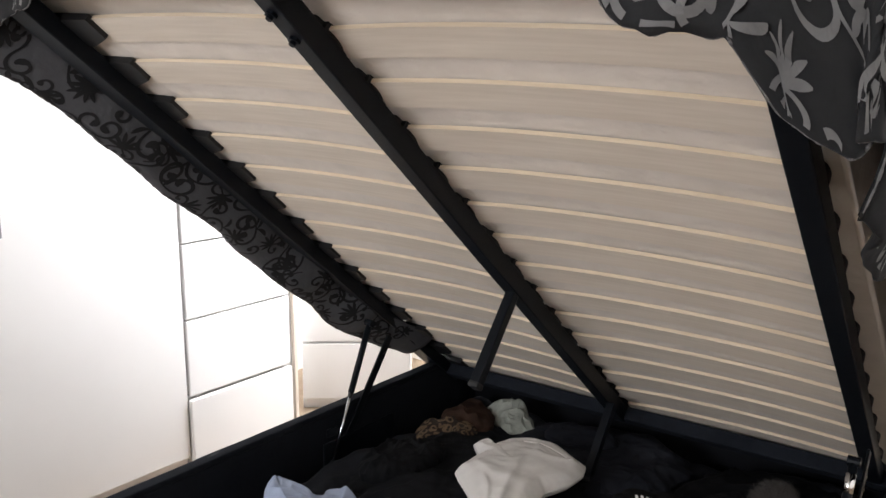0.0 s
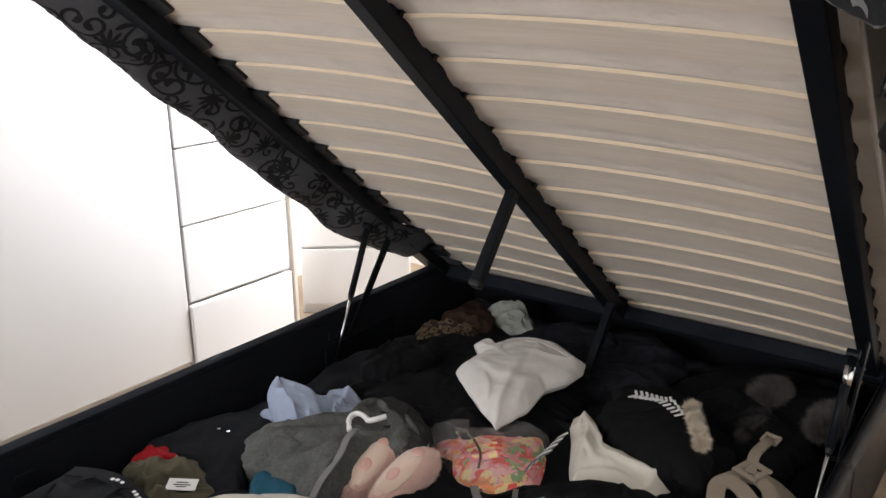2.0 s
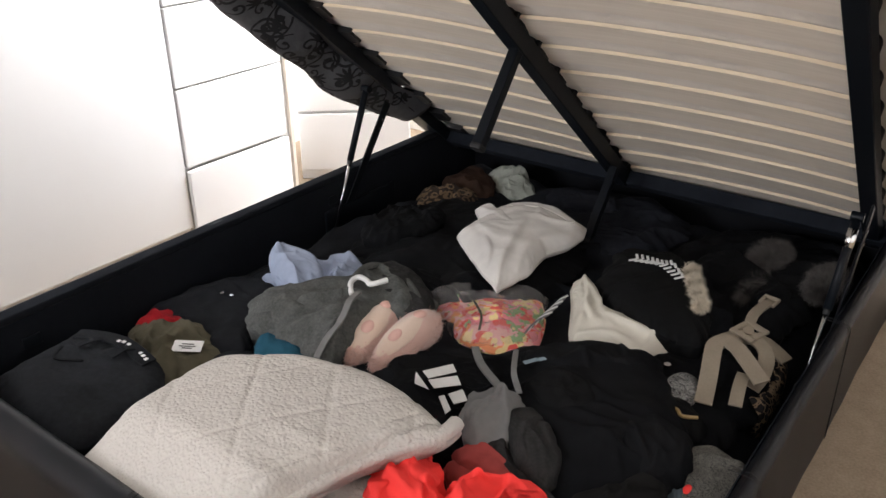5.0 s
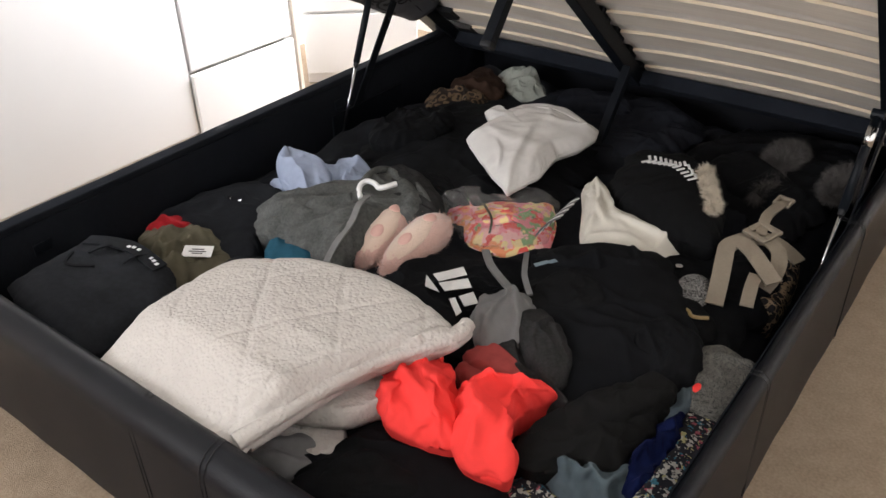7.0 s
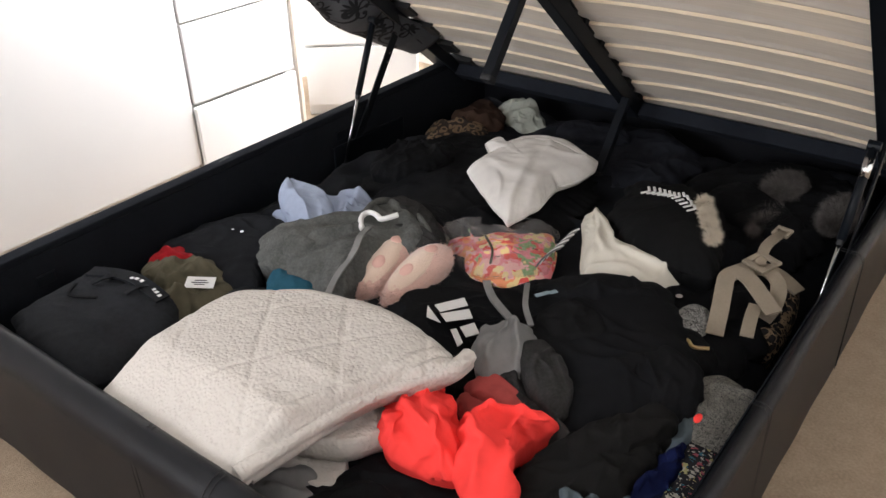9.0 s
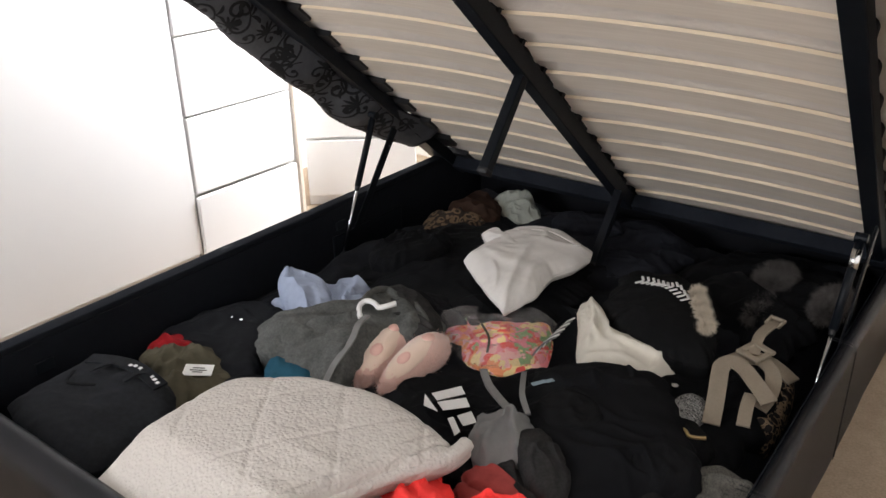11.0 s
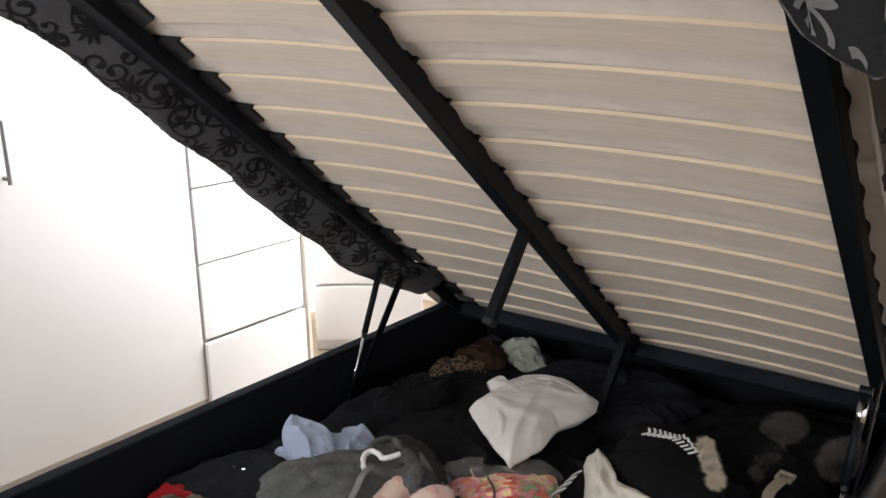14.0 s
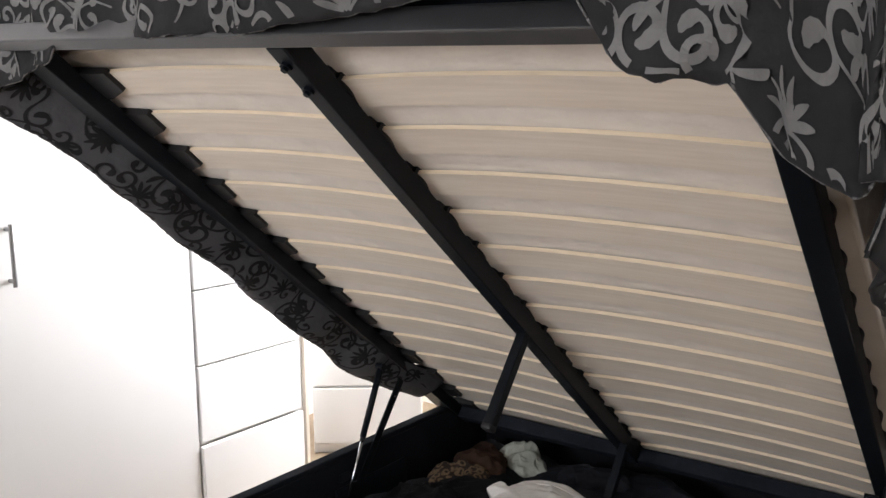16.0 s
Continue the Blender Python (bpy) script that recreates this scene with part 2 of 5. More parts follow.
for s0 in (0.245, 0.995):
    bm = fbox(0.774, 0.800, s0 - 0.014, s0 + 0.014, 0.05, 0.295, 0.003)
    part("support_leg", bm, M_STEEL, lift, "folded-out square steel leg")
    part("leg_foot", fbox(0.7725, 0.8015, s0 - 0.0155, s0 + 0.0155, 0.286, 0.302, 0.005), M_RUBBER, lift)
for s0 in (1.965, 1.905):
    bm = rod(fr(s0, 0.812, 0.050), fr(s0, 0.812, 0.056), 0.011, 6)
    add_rod(bm, fr(s0, 0.812, 0.052), fr(s0, 0.812, 0.062), 0.006, 10)
    part("bolt", bm, M_STEEL, lift)

NS, PITCH, SW = 14, 0.136, 0.072


def slat_mesh(x0, x1, seed):
    n = 16
    bow = 0.014
    def pt(i, k):
        t = i / n
        x = x0 + (x1 - x0) * t
        up = bow * 4 * t * (1 - t) + 0.001 * noise.noise(Vector((t * 3, seed, 0)))
        return x, up
    bm = bmesh.new()
    rows = []
    for i in range(n + 1):
        x, up = pt(i, 0)
        rows.append([bm.verts.new(FRAME_M @ Vector((x, a, b + up))) for a, b in ((0, 0), (-SW, 0), (-SW, 0.009), (0, 0.009))])
    for a, b in zip(rows, rows[1:]):
        for k in range(4):
            f = bm.faces.new((a[k], a[(k + 1) % 4], b[(k + 1) % 4], b[k]))
            f.material_index = 1 if k in (1, 3) else 0
    for r in (rows[0], rows[-1]):
        bm.faces.new(r)
    bmesh.ops.recalc_face_normals(bm, faces=bm.faces)
    return bm


def slat_cap(x0, x1, saw=False):
    """A moulded rubber slat holder: a pocket with a rounded, stepped mouth."""
    bm = bmesh.new()
    mid = (x0 + x1) / 2
    n = 10
    lo, hi = [], []
    for k in range(n + 1):
        a = k / n
        s = 0.006 - a * (SW + 0.012)
        mouth = x1 if x1 > x0 else x1
        reach = x0 + (x1 - x0) * (0.62 + 0.38 * math.sin(math.pi * min(1, a * 1.25 + 0.05)) ** 0.5 if a < 0.8 else 0.62 + 0.38 * (1 - a) * 2.4)
        if saw:
            reach = x0 + (x1 - x0) * (1.0 if a < 0.7 else 1.0 - (a - 0.7) / 0.3 * 0.5)
        lo.append((s, reach))
    rows = []
    for s, reach in lo:
        rows.append([bm.verts.new(FRAME_M @ Vector(p)) for p in ((x0, s, -0.006), (reach, s, -0.004), (reach, s, 0.013), (x0, s, 0.016))])
    for a, b in zip(rows, rows[1:]):
        for k in range(4):
            bm.faces.new((a[k], a[(k + 1) % 4], b[(k + 1) % 4], b[k]))
    bm.faces.new(rows[0]), bm.faces.new(rows[-1])
    bmesh.ops.recalc_face_normals(bm, faces=bm.faces)
    return bm


slat_data = {}
for side, (xa, xb) in (("l", (0.06, 0.775)), ("r", (0.80, 1.52))):
    for k in range(NS):
        s = 0.113 + PITCH * k
        for key, bm_fn, m_, nm in ((("s", side), lambda: slat_mesh(xa, xb, 1.0), M_SLAT, "slat"),
                                   (("a", side), lambda: slat_cap(xa - (0.075 if xa < 0.5 else 0.02), xa + (0.058 if xa < 0.5 else 0.009), xa < 0.5), M_RUBBER, "slat_holder"),
                                   (("b", side), lambda: slat_cap(xb - 0.01, xb + (0.028 if xb > 1 else 0.02)), M_RUBBER, "slat_holder")):
            if key not in slat_data:
                ob = part(nm, bm_fn(), m_, lift)
                if nm == "slat":
                    ob.data.materials.append(M_SLATEDGE)
                slat_data[key] = ob.data
            else:
                ob = new(nm, slat_data[key])
                ob.parent = lift
            g = smoothstep(0.0, 1.4, s)
            lead = (0.01 if side == "l" else -0.01) * g
            shift = 0.035 * (s - 1.15) if side == "l" or key[0] == "a" else 0.026 * (s - 0.95)
            if key == ("a", "l"):
                shift = 0.06 * max(0.0, s - 1.0) + 0.05 * max(0.0, s - 1.56)
            hinge = FRAME_M @ Matrix.Translation(((xa if side == "r" else xb) + shift, s + lead, 0)) @ Matrix.Rotation(-(0.078 if side == "r" else 0.062) * g, 4, "Z") @ Matrix.Translation((-(xa if side == "r" else xb), 0, 0))
            ob.matrix_basis = hinge @ FRAME_M.inverted()

# gas struts and lifting arms
for x, a, b, c in ((0.062, (1.372, 0.574), (1.278, 0.362), (1.186, 0.15)), (1.518, (1.405, 0.50), (1.28, 0.315), (1.165, 0.16))):
    pa, pb, pc = Vector((x, *a)), Vector((x, *b)), Vector((x, *c))
    st = part("gas_strut", rod(pa, pb, 0.0105, 18), M_STEEL, bed, "black gas spring with a chrome piston rod", True)
    part("piston_rod", rod(pb, pc, 0.0048, 12), M_CHROME, st, "chrome piston rod", True)
    part("collar", rod(pb + (pa - pb) * 0.0, pb + (pb - pa).normalized() * 0.012, 0.008, 14), M_RUBBER, st)
    d = (pb - pa).normalized()
    if x > 1:
        part("sleeve", rod(pa + d * 0.03, pa + d * 0.075, 0.0115, 18), M_CHROME, st, "bright label sleeve", True)
    part("ball_joint", rod(pa - Vector((0.014, 0, 0)), pa + Vector((0.014, 0, 0)), 0.012, 12), M_STEEL, st)
    part("ball_joint", rod(pc - Vector((0.014, 0, 0)), pc + Vector((0.014, 0, 0)), 0.01, 12), M_STEEL, st)


def flat_bar(a, b, w, t):
    a, b = Vector(a), Vector(b)
    d = (b - a)
    m = Matrix.Translation((a + b) / 2) @ Matrix.Rotation(math.atan2(d.z, d.y), 4, "X")
    return box(-t / 2, t / 2, -d.length / 2 - w / 2, d.length / 2 + w / 2, -w / 2, w / 2, min(t, w) * 0.3, 2, m)


for x in (0.052, 1.535):
    arm = part("lifting_arm", flat_bar((x, 1.475, 0.49), (x, 1.24, 0.17), 0.03, 0.006), M_STEEL, bed, "flat steel lifting arm with bolt holes")
    for f in (0.12, 0.2):
        c = Vector((x + 0.004, 1.475 - 0.235 * f, 0.49 - 0.32 * f))
        part("rivet", rod(c, c + Vector((0.002, 0, 0)), 0.0045, 10), M_CHROME, arm)
    part("side_plate", box(x - 0.004, x + 0.004, 1.16, 1.5, 0.1, 0.22, 0.003), M_STEEL, bed)

# ---- mattress ----
bm = bmesh.new()
bmesh.ops.create_cube(bm, size=1.0)
bmesh.ops.subdivide_edges(bm, edges=bm.edges, cuts=23, use_grid_fill=True)
for v in bm.verts:
    x, y, z = v.co
    fx, fy, fz = abs(x) * 2, abs(y) * 2, z + 0.5
    px, ps, ph = 0.80 + x * 1.55, 0.99 + y * 1.98, 0.012 + fz * 0.22
    edge = max(fx, fy)
    if fz < 0.01:
        h = 0.0
        for xa, xb in ((0.06, 0.775), (0.80, 1.52)):
            if xa < px < xb:
                t = (px - xa) / (xb - xa)
                h = 0.014 * 4 * t * (1 - t)
        ph += h + 0.012 * smoothstep(0.93, 1.0, edge) + 0.002 * noise.noise(Vector((px * 3, ps * 9, 0)))
    px += 0.012 * math.sin(math.pi * fz) * (1 if x > 0 else -1) * (fx > 0.99)
    v.co = FRAME_M @ Vector((px, ps, ph))
mattress = tagged(part("mattress", bm, M_TICKING, None, "", True), "white fabric mattress lying on the lifted slats", "mattress")
for hh_ in (0.026, 0.228):
    bm = bmesh.new()
    cs = [FRAME_M @ Vector((0.80 + sx * 0.778, 0.99 + sy * 0.99, hh_)) for sx, sy in ((-1, -1), (1, -1), (1, 1), (-1, 1))]
    for k in range(4):
        add_rod(bm, cs[k], cs[(k + 1) % 4], 0.006, 10)
    part("piping", bm, M_TICKING, mattress, "", True)

# ---- duvet ----
PROFILE = [(0.045, 0.03), (0.015, 0.085), (-0.04, 0.125), (-0.1, 0.105), (-0.135, 0.03), (-0.135, -0.08), (-0.09, -0.2), (0.0, -0.262), (0.3, -0.275), (0.79, -0.28),
           (1.28, -0.275), (1.56, -0.262), (1.63, -0.2), (1.67, -0.09), (1.685, 0.03), (1.68, 0.13), (1.66, 0.20)]
HEM = [(-0.3, 1.43), (-0.03, 1.433), (0.12, 1.479), (0.21, 1.486), (0.24, 1.522), (0.36, 1.52), (0.52, 1.507), (0.78, 1.499), (0.92, 1.5), (1.04, 1.51), (1.12, 1.517), (1.3, 1.51), (1.36, 1.492),
       (1.385, 1.465), (1.405, 1.437), (1.43, 1.414), (1.475, 1.396), (1.55, 1.388), (1.58, 1.351), (1.612, 1.32), (1.637, 1.295), (1.668, 1.277), (1.7, 1.3), (1.74, 1.34)]
ARC = [0.0]
for a, b in zip(PROFILE, PROFILE[1:]):
    ARC.append(ARC[-1] + math.dist(a, b))
UMAX, SEND = ARC[-1], 2.04


def profile(u):
    u = min(max(u, 0.0), UMAX - 1e-6)
    k = max(i for i in range(len(ARC) - 1) if ARC[i] <= u)
    t = (u - ARC[k]) / (ARC[k + 1] - ARC[k])
    p = [PROFILE[min(max(k + o, 0), len(PROFILE) - 1)] for o in (-1, 0, 1, 2)]
    return tuple(0.5 * (2 * p[1][c] + (p[2][c] - p[0][c]) * t + (2 * p[0][c] - 5 * p[1][c] + 4 * p[2][c] - p[3][c]) * t * t
                        + (3 * p[1][c] - p[0][c] - 3 * p[2][c] + p[3][c]) * t ** 3) for c in (0, 1))


def hem_z(x):
    """Height of the hem that hangs over the foot end."""
    for (xa, za), (xb, zb) in zip(HEM, HEM[1:]):
        if x <= xb:
            t = max(0.0, (x - xa) / (xb - xa))
            z = za + (zb - za) * t
            return z + 0.006 * noise.noise(Vector((x * 22, 0.4, 0))) + 0.004 * noise.noise(Vector((x * 60, 1.4, 0)))
    return HEM[-1][1]


def slope_pt(u, s):
    x, d = profile(u)
    side = smoothstep(0.0, 0.2, 0.26 + d)
    lump = (0.012 + 0.014 * side) * noise.noise(Vector((u * 5, s * 7, 0.3))) + 0.006 * noise.noise(Vector((u * 16, s * 19, 4.0)))
    taper = smoothstep(0.3, 0.6, s)
    if x < 0.2:
        d -= (0.05 * (1 - taper) + 0.016 * smoothstep(0.9, 1.4, s)) * side
        x += (0.05 * (1 - taper) - 0.06 * smoothstep(1.65, 2.0, s)) * side
    elif x > 1.4 and d > -0.1:
        d = -0.1 + (d + 0.1) * (0.45 + 0.55 * smoothstep(1.3, 1.75, s))
    out = -1 if x < 0.2 else (1 if x > 1.4 else 0)
    if x > 1.4:
        s -= smoothstep(1.4, 2.04, s) * 0.9 * max(0.0, d + 0.1)
    return fr(s, x + out * lump * side, d - lump * (1 - side) - 0.02 * noise.noise(Vector((s * 6, 2.2, x))) * side)


def foot_len(u):
    """How far the duvet hangs past the foot edge."""
    p = slope_pt(u, SEND)
    return max(0.006, p.z - hem_z(p.x))


def drape(u, v):
    """The duvet's surface: u across, v up the slope and, past the end, down over the foot."""
    p = slope_pt(u, min(v, SEND))
    w = max(0.0, v - SEND)
    if w > 0:
        b = smoothstep(0.0, 0.13, w)
        yy = 0.272 + 0.012 * math.sin(u * 19 + 1) + 0.02 * noise.noise(Vector((u * 7, w * 8, 9))) + 0.012 * noise.noise(Vector((u * 19, w * 26, 3)))
        p.y += (min(yy, p.y) - p.y) * b
        p.x += 0.008 * math.sin(u * 30) * b - 0.09 * b * smoothstep(0.12, -0.1, p.x)
        p.z -= w
    return p


NU, NV, NH = 150, 110, 22


def duvet_pt(i, j):
    u = UMAX * i / (NU - 1)
    if j < NV:
        return drape(u, 0.3 + (SEND - 0.3) * j / (NV - 1))
    return drape(u, SEND + foot_len(u) * (j - NV + 1) / NH)


bm, _ = grid_mesh(NU, NV + NH, duvet_pt)
bmesh.ops.recalc_face_normals(bm, faces=bm.faces)
duvet = tagged(part("duvet", bm, M_DUVET, None, "", True), "charcoal patterned duvet draped over the lifted mattress", "duvet")
M_REVERSE = mat("grey_cotton_reverse", (0.066, 0.068, 0.074), (0.05, 0.051, 0.057), rough=0.85, scale=25, bump=0.5, bump_scale=45, dist=0.006)
duvet.data.materials.append(M_REVERSE)
for k, f in enumerate(duvet.data.polygons):
    i_, j_ = divmod(k, NV + NH - 1)
    if i_ < (NU - 1) * ARC[6] / UMAX and j_ < NV - 1:
        f.material_index = 1
sol = duvet.modifiers.new("thickness", "SOLIDIFY")
sol.thickness, sol.offset = 0.006, 0.0

rng = random.Random(5)
bm = bmesh.new()
edge = []
for k in range(361):
    u = 0.01 + (UMAX - 0.02) * k / 360
    edge.append(drape(u, SEND + foot_len(u) - 0.001))
for a, b in zip(edge, edge[1:]):
    if (a - b).length < 0.05:
        add_rod(bm, a, b, rng.uniform(0.0012, 0.0022), 6)
part("hem", bm, M_PRINT_LIGHT, duvet, "pale turned seam", True)

# ---- wardrobe and drawers ----
FX = -0.5


def drawer_front(parent, x0, x1, y0, y1, z0, z1, m=None):
    return part("drawer_front", box(x0, x1, y0, y1, z0, z1, 0.004, 2, m), M_WHITE, parent)


wardrobe = thing("wardrobe", "tall white flat-fronted wardrobe with a bar handle", "wardrobe")
part("body", box(-0.985, FX - 0.022, -0.55, 1.060, 0.0, 2.2, 0.004), M_WHITE, wardrobe)
for y0, y1 in ((-0.548, -0.06), (-0.0585, 1.058)):
    door = part("door", box(FX - 0.02, FX, y0, y1, 0.06, 2.198, 0.003), M_WHITE, wardrobe)
hd = bmesh.new()
add_rod(hd, (FX + 0.03, 0.472, 0.925), (FX + 0.03, 0.472, 1.10), 0.006, 10)
for z in (0.94, 1.085):
    add_rod(hd, (FX, 0.472, z), (FX + 0.03, 0.472, z), 0.006, 10)
part("handle", hd, M_NICKEL, door, "brushed metal bar handle")

chest = thing("chest_of_drawers", "tall white chest of drawers with pale wood edges", "chest of drawers")
part("body", box(-0.985, FX - 0.022, 1.064, 1.575, 0.0, 1.36, 0.004), M_WHITE, chest)
part("side_edge", box(FX - 0.021, FX - 0.004, 1.557, 1.573, 0.02, 1.355, 0.002), M_WOODEDGE, chest, "pale wood carcass edge")
for k, (z0, z1, out) in enumerate(((0.03, 0.266, 0.012), (0.277, 0.546, 0.002), (0.551, 0.81, 0.002), (0.815, 1.092, 0.002), (1.097, 1.35, 0.002))):
    drawer_front(chest, FX - 0.02 + out, FX + out, 1.068 if k else 1.064, 1.53, z0, z1)
BM = pose(-0.62, 1.70, 0, 0, 0, 39.6)
bedside = thing("bedside_chest", "white two-drawer bedside chest standing at an angle", "bedside table")
part("body", box(0.0, 0.455, 0.02, 0.4, 0.0, 0.55, 0.004, 2, BM), M_WHITE, bedside)
for z0, z1 in ((0.045, 0.285), (0.295, 0.53)):
    drawer_front(bedside, 0.004, 0.451, 0.0, 0.019, z0, z1, BM)

# ---- printed scrolls on the duvet ----


def ribbon(pts, widths):
    """Quads of a flat ribbon along a plane path."""
    out = []
    n = len(pts)
    sides = []
    for i, (x, y) in enumerate(pts):
        ax, ay = pts[max(0, i - 1)]
        bx, by = pts[min(n - 1, i + 1)]
        l = math.hypot(bx - ax, by - ay) or 1
        nx, ny = -(by - ay) / l, (bx - ax) / l
        w = widths[i] / 2
        sides.append(((x + nx * w, y + ny * w), (x - nx * w, y - ny * w)))
    for (a, b), (c, d) in zip(sides, sides[1:]):
        out.append((a, b, d, c))
    return out


def leaf(l, w, bend, a0):
    pts, ws = [], []
    for k in range(11):
        t = k / 10
        a = a0 + bend * t
        pts.append((l * t * math.cos(a), l * t * math.sin(a)))
        ws.append(w * math.sin(math.pi * (t * 0.93 + 0.05)) ** 0.7 * (0.45 + 0.75 * t))
    return ribbon(pts, ws)


def curl(l, w, bend, a0, sense):
    """A thin tendril that sets off straight, winds tighter and ends in a bulb."""
    pts, ws, x, y, a = [], [], 0.0, 0.0, a0
    for k in range(27):
        t = k / 26
        pts.append((x, y))
        ws.append(w * (0.55 + 0.5 * math.sin(math.pi * t)) + (w * 1.5 * math.sin(math.pi * (t - 0.8) / 0.2) if t > 0.8 else 0))
        a += sense * bend * (0.25 + 1.9 * t) / 26
        x, y = x + l / 26 * math.cos(a), y + l / 26 * math.sin(a)
    return ribbon(pts, ws)


def fleuron(l):
    """A fan of long leaves between two curled tendrils on a stem."""
    out = []
    for k in range(6):
        a = -0.85 + 0.34 * k
        out += leaf(l * (0.62 + 0.16 * (1 - abs(k - 2.5) / 2.5)), l * 0.165, 0.12 * (k - 2.5), a)
    out += curl(l * 1.15, l * 0.1, 4.6, 1.35, 1) + curl(l * 1.15, l * 0.1, 4.6, -1.35, -1)
    stem = [(-l * 0.85 * t, l * 0.2 * math.sin(2.6 * t)) for t in [k / 12 for k in range(13)]]
    return out + ribbon(stem, [l * 0.07 * (1 - 0.3 * k / 12) for k in range(13)])


def print_on(material, u0, u1, v0, v1, step, size, seed, name):
    rng = random.Random(seed)
    bm = bmesh.new()
    nu, nv = max(1, round((u1 - u0) / step)), max(1, round((v1 - v0) / step))
    for i in range(nu):
        for j in range(nv):
            cu = u0 + (u1 - u0) * (i + 0.5 + rng.uniform(-0.2, 0.2)) / nu
            cv = v0 + (v1 - v0) * (j + 0.5 + rng.uniform(-0.2, 0.2)) / nv
            sz = size * rng.uniform(0.85, 1.15)
            kind = (i + 2 * j) % 3
            sense = 1 if (i + j) % 2 else -1
            if kind == 0:
                q = fleuron(sz * 0.62)
            else:
                q = curl(sz * 1.5, sz * 0.085, 5.6, 0.3, sense) + [tuple((-x, -y) for x, y in f) for f in curl(sz * (1.0 if kind == 1 else 1.4), sz * 0.085, 5.0, 0.3, sense if kind == 1 else -sense)]
                if kind == 2:
                    q += leaf(sz * 0.4, sz * 0.12, 0.6 * sense, 1.4) + leaf(sz * 0.36, sz * 0.11, -0.6 * sense, 2.1)
            a = rng.uniform(0, 2 * math.pi)
            ca, sa = math.cos(a), math.sin(a)
            for f in q:
                vs = []
                for x, y in f:
                    u, v = cu + x * ca - y * sa, cv + x * sa + y * ca
                    if not (0.01 < u < UMAX - 0.01 and v > 0.32 and v < SEND + foot_len(min(max(u, 0), UMAX)) - 0.004):
                        vs = []
                        break
                    e = 0.004
                    p = drape(u, v)
                    nrm = (drape(u + e, v) - p).cross(drape(u, v + e) - p)
                    if nrm.length < 1e-9:
                        vs = []
                        break
                    vs.append((p, nrm.normalized()))
                if vs:
                    for sgn in (0.0048, -0.0048):
                        bm.faces.new([bm.verts.new(p + n_ * sgn) for p, n_ in vs])
    return part(name, bm, material, duvet)


u_left = ARC[7]
u_right = ARC[11]
print_on(M_PRINT_DARK, 0.0, u_left - 0.08, 0.4, SEND - 0.02, 0.075, 0.1, 3, "printed_scroll")["label"] = "black scroll print"
print_on(M_PRINT_LIGHT, 0.02, UMAX - 0.02, SEND + 0.02, SEND + 0.4, 0.092, 0.115, 8, "printed_scroll")["label"] = "silver-grey leaf scroll print"
print_on(M_PRINT_LIGHT, u_right, UMAX, 1.1, SEND - 0.02, 0.092, 0.115, 11, "printed_scroll")["label"] = "silver-grey leaf scroll print"

# ---- cloth materials ----


def cloth(name, a, var=0.75, rough=0.92, scale=45, bump=0.35, bump_scale=700, sheen=0.0, dist=0.0015):
    return mat(name, a, tuple(c * var for c in a), rough=rough, scale=scale, bump=bump, bump_scale=bump_scale, sheen=sheen, dist=dist, spec=0.12)


def cells(name, stops, scale=90, rough=0.9, feature="F1", warp=0.0, use_colour=False):
    """A printed cloth: cells of noise cut into flat colours."""
    m = bpy.data.materials.new(name)
    m.use_nodes = True
    t = m.node_tree
    n, l = t.nodes, t.links
    p = n["Principled BSDF"]
    co = n.new("ShaderNodeTexCoord")
    v = n.new("ShaderNodeTexVoronoi")
    v.feature = feature
    v.inputs["Scale"].default_value = scale
    src = co.outputs["Object"]
    if warp:
        nz = n.new("ShaderNodeTexNoise")
        nz.inputs["Scale"].default_value = scale * 0.7
        l.new(src, nz.inputs["Vector"])
        mx = n.new("ShaderNodeMixRGB")
        mx.blend_type = "ADD"
        mx.inputs[0].default_value = warp
        l.new(src, mx.inputs[1])
        l.new(nz.outputs["Color"], mx.inputs[2])
        src = mx.outputs[0]
    l.new(src, v.inputs["Vector"])
    r = n.new("ShaderNodeValToRGB")
    r.color_ramp.interpolation = "CONSTANT"
    for k, (pos, col) in enumerate(stops):
        e = r.color_ramp.elements[k] if k < 2 else r.color_ramp.elements.new(pos)
        e.position, e.color = pos, (*col, 1)
    if use_colour:
        sep = n.new("ShaderNodeSeparateColor")
        l.new(v.outputs["Color"], sep.inputs[0])
        l.new(sep.outputs[0], r.inputs[0])
    else:
        l.new(v.outputs["Distance"], r.inputs[0])
    l.new(r.outputs[0], p.inputs["Base Color"])
    p.inputs["Roughness"].default_value = rough
    p.inputs["Specular IOR Level"].default_value = 0.25
    return m


